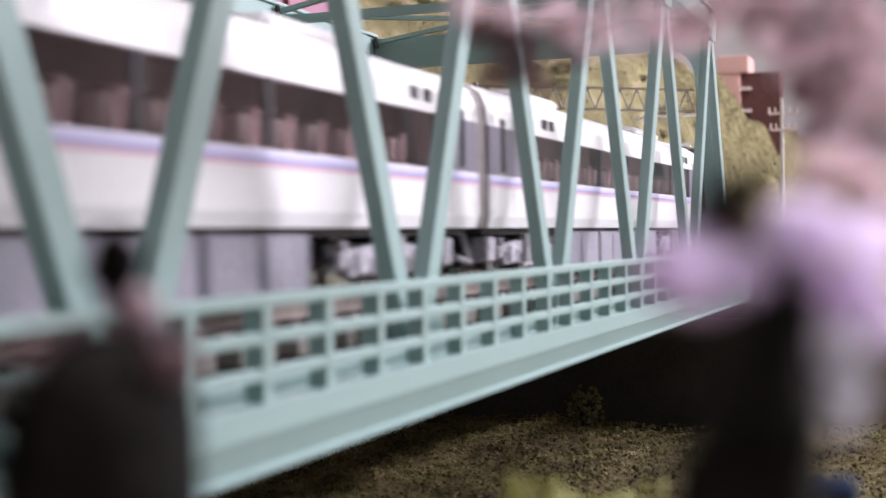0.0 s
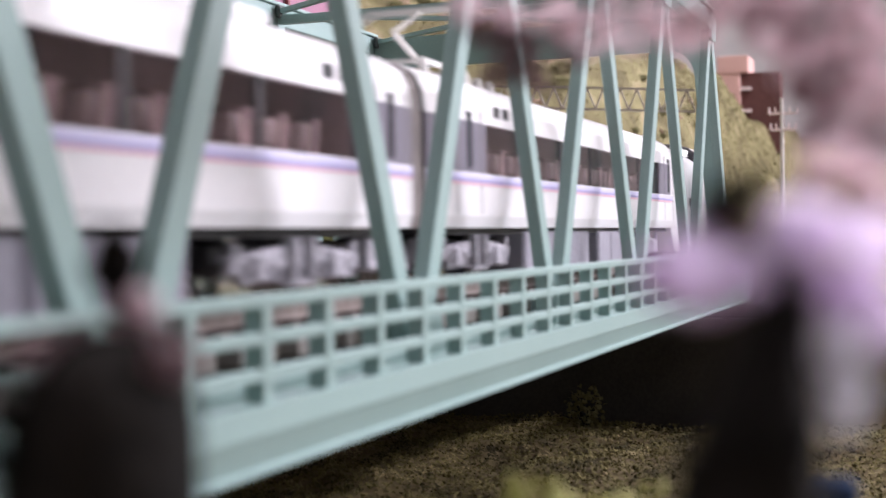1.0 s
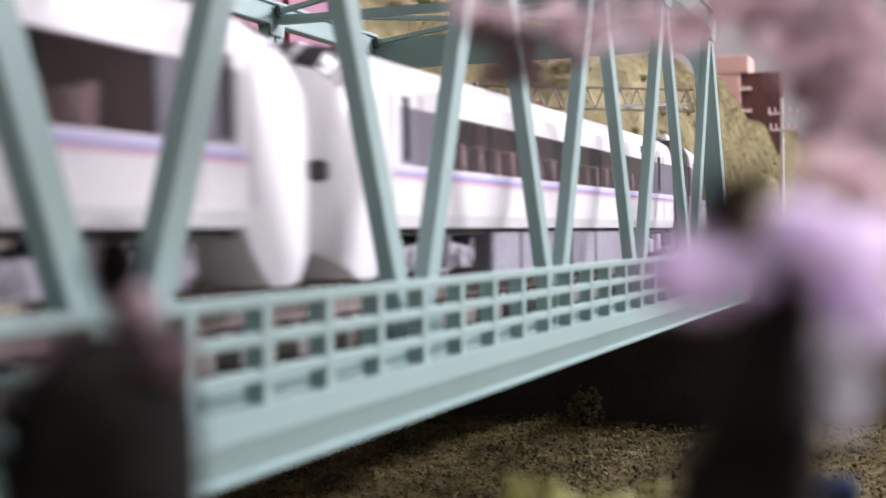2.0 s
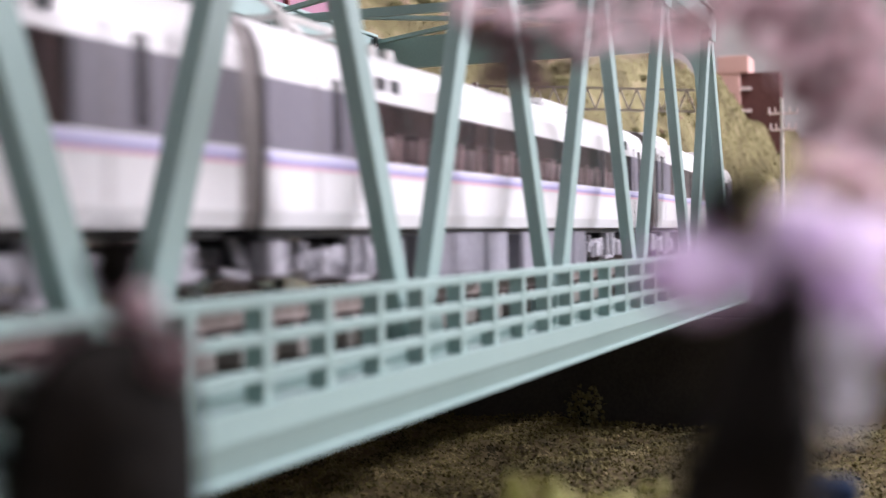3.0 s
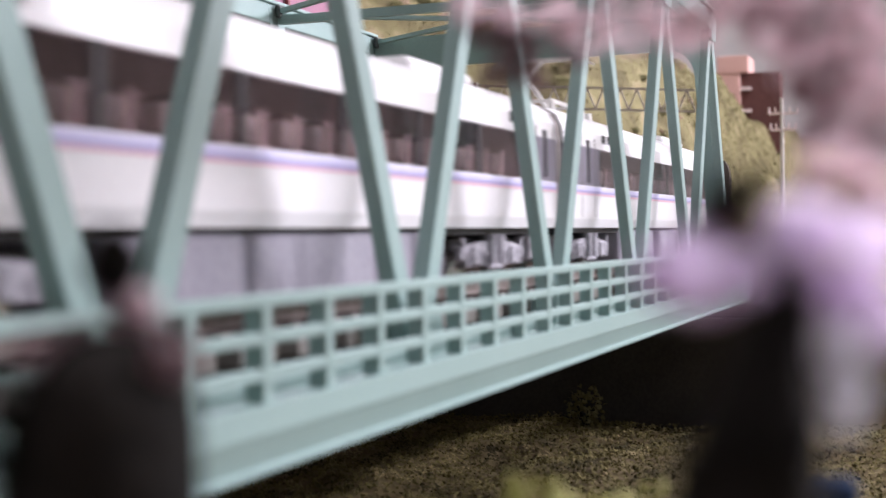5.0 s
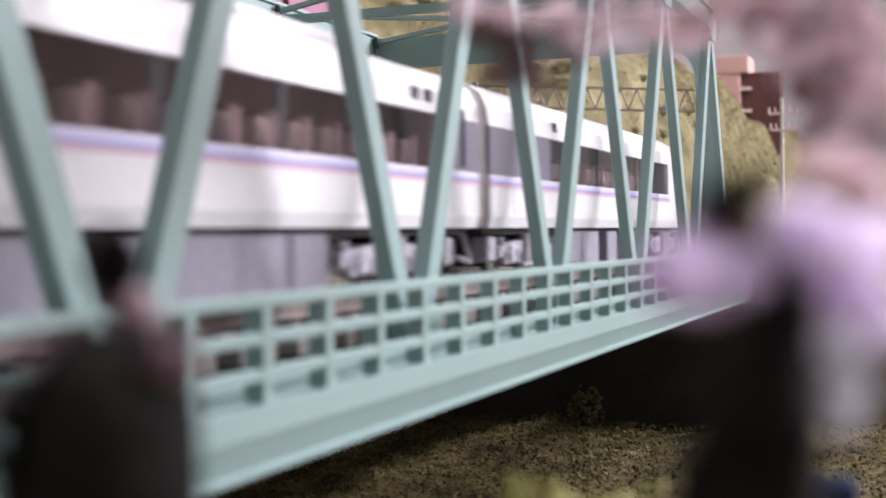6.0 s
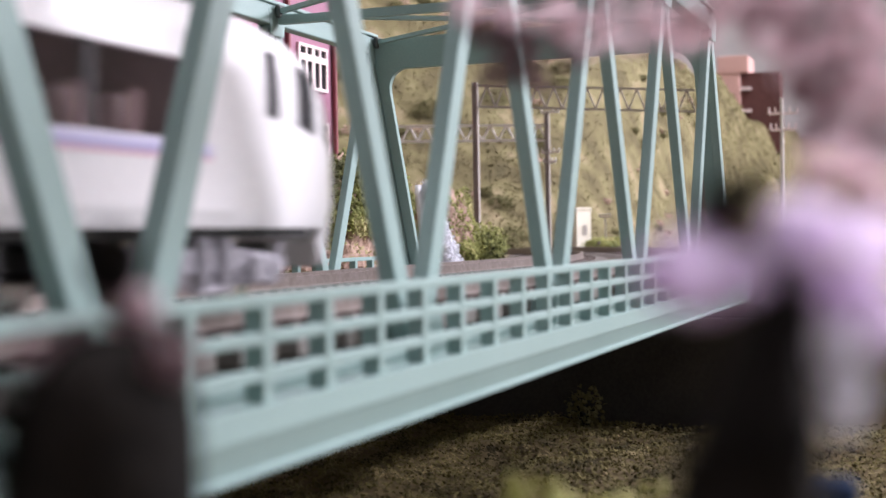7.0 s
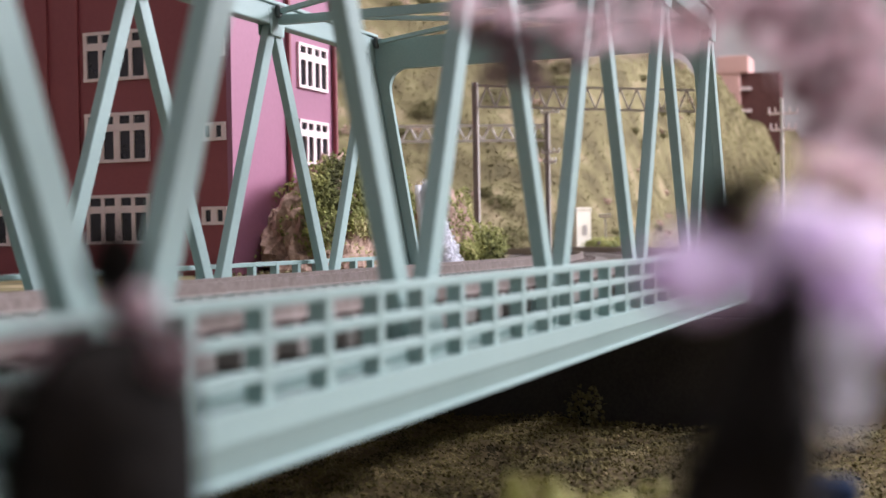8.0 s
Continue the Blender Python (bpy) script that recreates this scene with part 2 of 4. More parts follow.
def land(x, y):
    """Height of the land, in drawing units from the eye."""
    up = max(smooth(X1 + 3, X1 + 10, x) * smooth(-70, -14, y), smooth(X0 - 3, X0 - 10, x) * smooth(-26, -14, y), smooth(WID + 14, WID + 22, y))
    bank = 6.0 * smooth(-20, -120, y) * smooth(120, 200, x)
    z = FLOOR_Z + bank + (-9.6 - FLOOR_Z - bank) * up
    z += (1 - up) * 2.6 * rough_noise(x, y, 24) + (1 - up) * 1.2 * rough_noise(x, y, 7, 3.0)
    # the hill beyond the tracks: a steep front and a back that climbs to the north
    front = smooth(0, 250, 0.75 * x + 0.66 * y - 488) * smooth(106, 172, y)
    ridge = front * (150 + 130 * smooth(190, 560, y) + 22 * rough_noise(x, y, 95, 7.0) + 4 * rough_noise(x, y, 44, 1.0))
    # a second mound far down the line
    far = smooth(88, 150, y + 0.1 * (x - 1300)) * smooth(1080, 1330, x)
    ridge = max(ridge, far * (118 + 10 * rough_noise(x, y, 60, 2.0)))
    return z + ridge + 0.6 * up * rough_noise(x, y, 16, 5.0) * (1 if y > 90 or x > 420 else 0.1)


def sheet():
    xs = np.concatenate([np.linspace(-1700, -120, 24), np.linspace(-100, 330, 130), np.linspace(340, 1500, 130), np.linspace(1540, 2600, 18)])
    ys = np.concatenate([np.linspace(-1180, -140, 18), np.linspace(-128, 130, 80), np.linspace(136, 900, 110), np.linspace(930, 1900, 16)])
    verts = [v3(x, y, land(x, y)) for x in xs for y in ys]
    ny = len(ys)
    faces = [(i * ny + j, (i + 1) * ny + j, (i + 1) * ny + j + 1, i * ny + j + 1) for i in range(len(xs) - 1) for j in range(ny - 1)]
    me = bpy.data.meshes.new("ground")
    me.from_pydata([tuple(v) for v in verts], [], faces)
    for m in (SOIL, HILL):
        me.materials.append(m)
    me.polygons.foreach_set("material_index", [1 if ys[k % (ny - 1)] > 100 or xs[k // (ny - 1)] > X1 + 14 else 0 for k in range(len(faces))])
    me.shade_smooth()
    return tagged(new("ground", me), "model landscape of brown valley floor and olive hill", "ground", kind="structure")


sheet()


def scatter(n, x0, x1, y0, y1, seed, lift=0.3, keep=None):
    rng = np.random.default_rng(seed)
    out = []
    while len(out) < n:
        x, y = rng.uniform(x0, x1), rng.uniform(y0, y1)
        if keep is None or keep(x, y):
            out.append((x, y, land(x, y) + EYE_H + rng.uniform(-0.2, lift)))
    return out


tagged(new("valley_grass", flakes("valley_grass", scatter(70000, 70, 262, -70, 72, 11, 1.2), 0.4, GRASS, 1, 0.4, (0, -0.4, 1))),
       "brown and olive grass flock on the valley floor", "grass", kind="stuff")
tagged(new("hill_grass", flakes("hill_grass", scatter(60000, 400, 1100, 98, 460, 12, 1.2, lambda x, y: y < 0.49 * (x + 67) - 40), 0.72, HILL, 2, 0.3, (-0.45, -0.55, 0.7))),
       "olive and straw-coloured grass flock on the hill", "grass", kind="stuff")
tagged(new("mound_grass", flakes("mound_grass", scatter(14000, 1000, 1420, 84, 230, 15, 2.0), 1.7, HILL, 16, 0.3, (-0.5, -0.5, 0.7))),
       "olive grass flock on the far mound", "grass", kind="stuff")
tagged(new("trackside_gravel", flakes("trackside_gravel", scatter(9000, X1 + 12, 640, 84, 190, 13, 0.8), 0.8, HILL, 3, 0.4, (0, -0.2, 1))),
       "loose beige and green ground cover beside the track", "ground cover", kind="stuff")


# abutments under the bridge ends, the deck's shadow put into their near-black colour
def abutment(x0, x1):
    ob = thing("bridge_abutment", x0, 0, FLOOR_Z - 2, "bridge abutment coloured black for the shade of the deck", "abutment", "bridge abutments")
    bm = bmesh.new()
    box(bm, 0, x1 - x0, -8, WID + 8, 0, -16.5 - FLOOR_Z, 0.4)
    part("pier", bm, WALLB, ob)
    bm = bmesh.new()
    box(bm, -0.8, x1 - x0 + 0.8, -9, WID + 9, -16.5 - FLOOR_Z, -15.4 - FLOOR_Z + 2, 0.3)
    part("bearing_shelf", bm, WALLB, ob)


abutment(X1 - 6, X1 + 9)
abutment(X0 - 9, X0 + 6)


# ---- the truss bridge ----
def box_member(bm, p, q, w, d):
    """A closed bar with eased edges from p to q, w wide along the truss and d deep across it."""
    a = (q - p).normalized()
    s = a.cross(Vector((0, 1, 0))).normalized()
    h, e, c = w / 2, d / 2, 0.12
    prof = [(-h + c, -e), (h - c, -e), (h, -e + c), (h, e - c), (h - c, e), (-h + c, e), (-h, e - c), (-h, -e + c)]
    loft(bm, [[tuple(k + i * s + Vector((0, j, 0))) for i, j in prof] for k in (p, q)])


def bridge():
    br = thing("truss_bridge", 0, 0, 0, "pale green plastic double-track truss railway bridge", "bridge")
    zt, zb = 42.6, -9.9
    half = P_LEN / 2
    nodes_b = range(-1, 6)
    for side, y in (("near", 0.8), ("far", WID + 0.8)):
        out = -1 if side == "near" else 1
        bm = bmesh.new()                                   # bottom chord
        box(bm, X0 - 2, X1 + 2, y - 1.3, y + 1.3, -12.4, -9.9 if out < 0 else DECK_Z, 0.15)
        part("bottom_chord", bm, GREEN, br)
        bm = bmesh.new()                                   # top chord with flanges
        box(bm, X0 + half - 1, X1 - half + 1, y - 1.3, y + 1.3, 40.8, 44.6, 0.2)
        box(bm, X0 + half - 1, X1 - half + 1, y - 1.8, y + 1.8, 44.6, 45.3, 0.15)
        part("top_chord", bm, GREEN, br)
        for k in nodes_b:
            for s in (-0.5, 0.5):
                if not (-1 < k + s < 5):
                    continue
                sx = math.copysign(1, s)
                p = Vector((k * P_LEN + sx * 1.3, y, zb))
                q = Vector(((k + s) * P_LEN - sx * 0.15, y, zt - 0.5))
                end = (k == -1 or k == 5)
                bm = bmesh.new()
                box_member(bm, p, q, 3.1 if end else 2.75, 1.6)
                part("diagonal", bm, GREEN, br)
            bm = bmesh.new()                               # gusset plates
            for dy in (-1.45, 1.45):
                prism(bm, [(k * P_LEN - 4.6, -10.8), (k * P_LEN + 4.6, -10.8), (k * P_LEN + 3.6, -7.2), (k * P_LEN - 3.6, -7.2)], "y", y + dy - 0.15, y + dy + 0.15)
            part("gusset", bm, GREEN, br)
        if out > 0:
            for k in range(-1, 5):
                bm = bmesh.new()
                box(bm, (k + 0.5) * P_LEN - 1.6, (k + 0.5) * P_LEN + 1.6, y - 2.6, y - 1.6, 42.0, 44.6, 0.3)
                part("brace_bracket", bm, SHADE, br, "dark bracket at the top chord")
        for k in range(-1, 5):
            xk = (k + 0.5) * P_LEN
            bm = bmesh.new()
            for dy in (-1.45, 1.45):
                prism(bm, [(xk - 3.4, 43.6), (xk + 3.4, 43.6), (xk + 2.6, 38.8), (xk - 2.6, 38.8)], "y", y + dy * 0.86 - 0.1, y + dy * 0.86 + 0.1)
            part("gusset", bm, GREEN, br)
        # walkway with its edge girder outside the truss
        yo = -3.6 if out < 0 else WID + 3.6
        bm = bmesh.new()
        lo, hi = sorted((y + out * 1.3, yo + out * 0.2))
        box(bm, X0, X1, lo, hi, -11.4, -10.7, 0.1)
        part("walkway", bm, GREEN, br)
        bm = bmesh.new()
        if out < 0:
            prof = [(yo - 0.9, -10.55), (yo + 0.9, -10.55), (yo + 0.9, -15.05), (yo - 0.45, -15.05), (yo - 0.45, -14.75), (yo - 0.1, -14.6), (yo - 0.75, -12.6), (yo - 0.9, -12.45)]
        else:
            prof = [(yo - 0.9, -10.55), (yo - 0.9, -15.05), (yo + 0.45, -15.05), (yo + 0.45, -14.75), (yo + 0.1, -14.6), (yo + 0.75, -12.6), (yo + 0.9, -12.45), (yo + 0.9, -10.55)]
        prism(bm, prof, "x", X0, X1)
        part("edge_girder", bm, GREEN, br)
        rail_z = (-3.95, -6.35, -8.7) if out < 0 else (-4.7, -7.6)
        railing = None
        for z in rail_z:
            bm = bmesh.new()
            box(bm, X0, X1, yo - 0.4, yo + 0.4, z - 0.42, z + 0.42, 0.1)
            rail = part("handrail", bm, GREEN, br)
            railing = railing or rail
        bm = bmesh.new()
        box(bm, -0.62, 0.62, -0.45, 1.0, -10.6, rail_z[0] + 0.3, 0.08)
        me = mesh_of("post", bm, GREEN)
        for i in range(31):
            part("post", me, GREEN, railing, at=(X0 + (i + 0.04) * P_LEN / 5 + 0.3, yo, 0))
    # floor beams, lateral bracing, portals; beams and stringers carry the under-deck shade in their colour
    bm = bmesh.new()
    box(bm, -0.9, 0.9, 1.3, WID - 1.3, -12.2, -9.6, 0.1)
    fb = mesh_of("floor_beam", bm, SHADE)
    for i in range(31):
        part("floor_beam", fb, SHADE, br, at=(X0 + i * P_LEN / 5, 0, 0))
    for ty in TRACKS:
        for dy in (-6.5, 6.5):
            bm = bmesh.new()
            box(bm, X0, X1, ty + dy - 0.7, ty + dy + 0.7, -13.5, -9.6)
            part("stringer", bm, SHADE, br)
    for k in range(-1, 4):
        xa, xb = (k + 0.5) * P_LEN, (k + 1.5) * P_LEN
        for p, q in (((xa, 1, 43.4), (xb, WID - 1, 43.4)), ((xa, WID - 1, 42.6), (xb, 1, 42.6))):
            bm = bmesh.new()
            beam(bm, p, q, 1.3, 0.8, (0, 0, 1))
            part("lateral_brace", bm, GREEN, br)
    for k in range(0, 4):
        bm = bmesh.new()
        beam(bm, ((k + 0.5) * P_LEN, 1, 41.7), ((k + 0.5) * P_LEN, WID - 1, 41.7), 1.4, 1.6, (0, 0, 1))
        part("cross_strut", bm, GREEN, br)
    for xe, xt in ((X1, X1 - half), (X0, X0 + half)):
        # the portal frame lies in the plane of the sloping end posts
        bm = bmesh.new()
        sx = math.copysign(1, xe - xt)
        xt, sl = xt + sx * 0.15, (xe - sx * 1.3 - xt - sx * 0.15) / (zb - 42.1)
        n = 8
        y0, y1, r, zlow = 1.7, WID - 0.1, 5.0, 37.6
        edge = [(y0, 44.0), (y1, 44.0), (y1, -7.9), (y1 - 2.4, -7.9)]
        edge += [(y1 - 2.4 - r + r * math.cos(a), zlow - r + r * math.sin(a)) for a in (math.pi / 2 * i / n for i in range(n + 1))]
        edge += [(y0 + 2.4 + r - r * math.sin(a), zlow - r + r * math.cos(a)) for a in (math.pi / 2 * i / n for i in range(n + 1))]
        edge += [(y0 + 2.4, -7.9), (y0, -7.9)]
        r0 = [bm.verts.new((xt + (z - 42.1) * sl - 0.7, y, z)) for y, z in edge]
        r1 = [bm.verts.new((xt + (z - 42.1) * sl + 0.7, y, z)) for y, z in edge]
        for i in range(len(edge)):
            j = (i + 1) % len(edge)
            bm.faces.new((r0[i], r0[j], r1[j], r1[i]))
        bm.faces.new(r0[::-1])
        bm.faces.new(r1)
        bm.normal_update()
        bmesh.ops.triangulate(bm, faces=[f for f in bm.faces if len(f.verts) > 4])
        part("portal", bm, GREEN, br, "pale green end portal with rounded corners")
    return br


bridge()


# ---- the two tracks ----
def along(d, y):
    """Point and heading on the track at y, d counted along it (equal to x up to the curve)."""
    if d <= CURVE_X:
        return d, y, 0.0
    r = CURVE_R + TRACKS[0] - y
    a = (d - CURVE_X) / r
    return CURVE_X + r * math.sin(a), y + r * (1 - math.cos(a)), a


def swept(bm, outline, y, d0, d1, step=12.0):
    """Extrudes an outline of (across, z) along the track at y, drawn relative to that y."""
    n = max(2, int((d1 - d0) / step) + 1) if d1 > CURVE_X else 2
    rings = []
    for i in range(n):
        px, py, a = along(d0 + (d1 - d0) * i / (n - 1), y)
        rings.append([(px - math.sin(a) * o, py - y + math.cos(a) * o, z) for o, z in outline])
    loft(bm, rings)


def oblong(o0, o1, z0, z1):
    return [(o0, z0), (o1, z0), (o1, z1), (o0, z1)]


def track(y):
    tr = thing("railway_track", 0, y, DECK_Z, "model railway track with brown sleepers and nickel rails", "railway track", "tracks")
    bm = bmesh.new()
    box(bm, X0, X1, -11, 14, -1.6, 0.0)
    part("deck_plate", bm, DECK, tr)
    bm = bmesh.new()
    box(bm, -2.9, 2.9, -15.6, -11, -1.5, -0.1, 0.1)
    me = mesh_of("deck_bracket", bm, DECK)
    for i in range(31 if y < 30 else 0):
        part("deck_bracket", me, DECK, tr, at=(X0 + (i + 0.42) * P_LEN / 5, 0, 0))
    end = 1400.0
    for da, db in ((-1640, X0 - 0.2), (X1 + 0.2, CURVE_X), (CURVE_X, end)):
        bm = bmesh.new()
        swept(bm, [(-18, -2.6), (18, -2.6), (13, 0.0), (-13, 0.0)], y, da, db)
        part("ballast_bed", bm, BALLAST, tr, "grey-brown ballast bed")
    for s in (-1, 1):
        bm = bmesh.new()
        for da, db in ((-1640, CURVE_X), (CURVE_X, end)):
            swept(bm, oblong(s * 5.35 - 0.35, s * 5.35 + 0.35, 0.5, RAIL_Z - DECK_Z), y, da, db)
            swept(bm, oblong(s * 5.35 - 0.8, s * 5.35 + 0.8, 0.35, 0.6), y, da, db)
        part("rail", bm, RAIL, tr)
    bm = bmesh.new()
    box(bm, -0.9, 0.9, -9.5, 9.5, 0, 0.45)
    me = mesh_of("sleeper", bm, SLEEPER)
    for i in range(150):
        px, py, a = along(X0 - 60 + i * 4.2, y)
        sl = part("sleeper", me, SLEEPER, tr, at=(px, py - y, 0))
        sl.rotation_euler = (0, 0, a)


for ty in TRACKS:
    track(ty)


# ---- the train ----
HALF = [(10.5, 6.8), (10.9, 8.2), (10.9, 13.4), (10.9, 16.5), (10.85, 19.5), (10.6, 21.8), (9.7, 23.6), (7.6, 24.9), (4.5, 25.6), (0, 25.8)]
RING = HALF + [(-y, z) for y, z in HALF[-2::-1]]


def nose_ring(x, w, zb, zt):
    return [(x, y * w, zb + (z - 6.8) / 19.0 * (zt - zb)) for y, z in RING]


def nose_shape(kind, a):
    """Width factor, bottom and top of the nose at the fraction a of its length."""
    if kind == "raked":
        w = (1 - 0.66 * a ** 9.0) ** 0.5 if a < 1 else 0.55
        top = 25.8 - 0.3 * a - 7.5 * max(0, a - 0.4) ** 2.2 / 0.6 ** 2.2
        bot = 6.8 - 5.0 * min(1, a / 0.30) ** 0.8 + 3.0 * max(0, a - 0.6) / 0.4
    else:
        b = 0.244 + 0.756 * a
        w = (1 - 0.90 * (b ** 4.5 - 0.0017 * (1 - a))) ** 0.55 if a < 1 else 0.28
        top = 25.8 - 1.6 * a ** 1.6 - 11.5 * max(0, b - 0.42) ** 2.3 / 0.58 ** 2.3
        bot = 6.8 + 2.6 * max(0, b - 0.72) / 0.28
    return w, bot, top


def nose_patch(kind, x0, length, a0, a1, k0, k1, sides=(1, -1), lift=0.12):
    """A thin pane lying on the nose between fractions a0..a1, profile stations k0..k1."""
    bm = bmesh.new()
    na, nk = 6, 5

    def at(a, k, s, h):
        w, zb, zt = nose_shape(kind, a)
        i = min(int(k), len(HALF) - 2)
        f = k - i
        y = HALF[i][0] * (1 - f) + HALF[i + 1][0] * f
        z = HALF[i][1] * (1 - f) + HALF[i + 1][1] * f
        n = Vector((0.25, min(1, y / 8), 0.35 if z > 20 else 0.05)).normalized() * h
        return (x0 + a * length + n.x, s * (y * w + n.y), zb + (z - 6.8) / 19.0 * (zt - zb) + n.z)
    for s in sides:
        g = {}
        for h in (-0.1, lift):
            for i in range(na + 1):
                for j in range(nk + 1):
                    g[h, i, j] = bm.verts.new(at(a0 + (a1 - a0) * i / na, k0 + (k1 - k0) * j / nk, s, h))
        for i in range(na):
            for j in range(nk):
                bm.faces.new([g[lift, *q] for q in ((i, j), (i + 1, j), (i + 1, j + 1), (i, j + 1))])
        rim = [(i, 0) for i in range(na)] + [(na, j) for j in range(nk)] + [(i, nk) for i in range(na, 0, -1)] + [(0, j) for j in range(nk, 0, -1)]
        for p, q in zip(rim, rim[1:] + rim[:1]):
            bm.faces.new((g[-0.1, *p], g[-0.1, *q], g[lift, *q], g[lift, *p]))
    return bm


def bogie(parent, x):
    bm = bmesh.new()
    box(bm, -13, 13, -7.2, 7.2, 3.4, 5.6, 0.3)                 # bolster
    box(bm, -3.5, 3.5, -8.6, 8.6, 4.2, 6.6, 0.3)
    bg = part("bogie", bm, DARKU, parent, at=(x, 0, 0))
    for s in (-1, 1):
        bm = bmesh.new()
        beam(bm, (-12.5, s * 8.3, 3.6), (-4.5, s * 8.3, 4.4), 1.5, 0.9)
        beam(bm, (-4.5, s * 8.3, 4.2), (4.5, s * 8.3, 4.2), 1.9, 0.9)
        beam(bm, (4.5, s * 8.3, 4.4), (12.5, s * 8.3, 3.6), 1.5, 0.9)
        for c in (-7.6, 7.6):
            box(bm, c - 1.5, c + 1.5, s * 8.5 - 0.7, s * 8.5 + 0.7, 2.0, 4.6, 0.3)
            for e in (-3.0, 3.0):
                rod(bm, (c + e, s * 8.6, 2.0), (c + e, s * 8.6, 3.8), 0.55, 0.55, 8)
        for c in (-1.7, 1.7):
            rod(bm, (c, s * 8.7, 2.2), (c, s * 8.7, 6.0), 0.9, 0.9, 10)
        box(bm, -3.0, 3.0, s * 8.7 - 0.5, s * 8.7 + 0.5, 1.5, 2.2, 0.2)
        beam(bm, (-12.0, s * 8.6, 5.6), (-9.5, s * 8.6, 2.0), 0.6, 0.5)
        beam(bm, (9.5, s * 8.6, 2.0), (12.0, s * 8.6, 5.6), 0.6, 0.5)
        part("side_frame", bm, BOGIE, bg, "grey moulded bogie side frame")
    bm = bmesh.new()
    for s in (-1, 1):
        rod(bm, (0, s * 5.1, 3.1), (0, s * 6.2, 3.1), 3.1, 3.1, 20)
        rod(bm, (0, s * 6.2, 3.1), (0, s * 6.5, 3.1), 2.3, 2.0, 20)
    rod(bm, (0, -8.9, 3.1), (0, 8.9, 3.1), 0.6, 0.6, 8)
    me = mesh_of("wheelset", bm, WHEEL, True, 40)
    for c in (-7.6, 7.6):
        part("wheelset", me, WHEEL, bg, at=(c, 0, 0))


def coach(kind, length, label, fg=18.0, rg=13.5, panto=False, big_window=False):
    """One coach: x runs from its front coupling to its rear, z from the rail top."""
    car = thing("train_coach", 0, 0, 0, label, "train coach", "train coaches")
    lead = kind in ("raked", "round")
    nose = 31.0 if kind == "round" else 15.5
    xa = 2.2
    xb = length - nose if lead else length - 2.2
    wa, wb = xa + fg, (xb - (4.5 if kind == "round" else 13.0) if lead else xb - rg)
    for s in (-1, 1):
        bm = bmesh.new()
        y = sorted((s * 10.9, s * 9.9))
        pr = [(s * 10.5, 6.8), (s * 10.9, 8.2), (s * 10.9, 13.4), (s * 9.9, 13.4), (s * 9.9, 6.8)]
        prism(bm, pr, "x", xa, xb)
        part("side_panel", bm, WHITE, car)
        ends = [(xa, wa)] + ([] if lead else [(wb, xb)]) + ([(wb, xb - 1.5)] if kind == "raked" else [])
        for e0, e1 in ends:
            bm = bmesh.new()
            box(bm, e0, e1, y[0], y[1], 13.4, 19.5)
            panel = part("door_panel", bm, GREYP, car, "lavender grey door panel")
            off = 5.5 if e1 - e0 < 20 else 14.0
            mid = e0 + off if e0 == xa else e1 - (1.8 if lead else 5.5 if big_window else off)
            if big_window and e0 != xa:
                bm = bmesh.new()
                box(bm, e0 + 4.0, e0 + 14.5, s * 10.85 - 0.12, s * 10.85 + 0.14, 14.0, 19.3, 0.3)
                part("end_window", bm, DGLASS, panel)
            for dx, ww in ((0.0, 0.75),):
                bm = bmesh.new()
                box(bm, mid - ww, mid + ww, s * 10.85 - 0.12, s * 10.85 + 0.12, 13.9, 20.6, 0.05)
                part("door_window", bm, DGLASS, panel)
            bm = bmesh.new()
            for dx in (-4.2, 4.2):
                box(bm, mid + dx - 0.12, mid + dx + 0.12, s * 10.88 - 0.05, s * 10.88 + 0.05, 8.4, 21.0)
            part("door_seam", bm, RUBBER, panel)
        if lead:
            bm = bmesh.new()
            box(bm, xb - 1.5 if kind == "raked" else wb, xb, y[0], y[1], 13.4, 19.5)
            part("cab_side", bm, WHITE, car)
        # glazing: tinted panes between dark pillars
        n = 6
        step = (wb - wa) / n
        bm = bmesh.new()
        box(bm, 0.3, step - 0.3, s * 10.62 - 0.08, s * 10.62 + 0.08, 13.4, 19.5)
        pane = mesh_of("pane", bm, GLASS)
        bm = bmesh.new()
        box(bm, -0.35, 0.35, s * 10.5 - 0.25, s * 10.5 + 0.25, 13.4, 19.5)
        pillar = mesh_of("window_pillar", bm, DARKU)
        for i in range(n):
            p = part("pane", pane, GLASS, car, at=(wa + i * step, 0, 0))
            p.visible_shadow = False
            part("window_pillar", pillar, DARKU, car, at=(wa + i * step, 0, 0))
        for z0, z1, m, nm in ((12.62, 13.25, LAVENDER, "lavender_band"), (12.27, 12.58, BLUE, "blue_stripe"), (11.92, 12.22, PINK, "rose_stripe")):
            bm = bmesh.new()
            box(bm, xa + 0.05, xb - (3.5 if kind == "round" else 0.05), s * 10.93 - 0.05, s * 10.93 + 0.05, z0, z1)
            part(nm, bm, m, car)
        spots = [27.0, 30.6] if kind != "round" else [32.0]
        if not lead:
            spots += [xb - 28.5] if big_window else [xb - 19.8, xb - 16.0]
        for xm in spots:
            bm = bmesh.new()
            box(bm, xm - 0.95, xm + 0.95, s * 10.76 - 0.08, s * 10.76 + 0.12, 20.6, 22.0, 0.05)
            part("destination_display", bm, DGLASS, car, "small black side display")
    bm = bmesh.new()                                           # roof shell
    outer = HALF[4:] + [(-y, z) for y, z in HALF[-2:3:-1]]
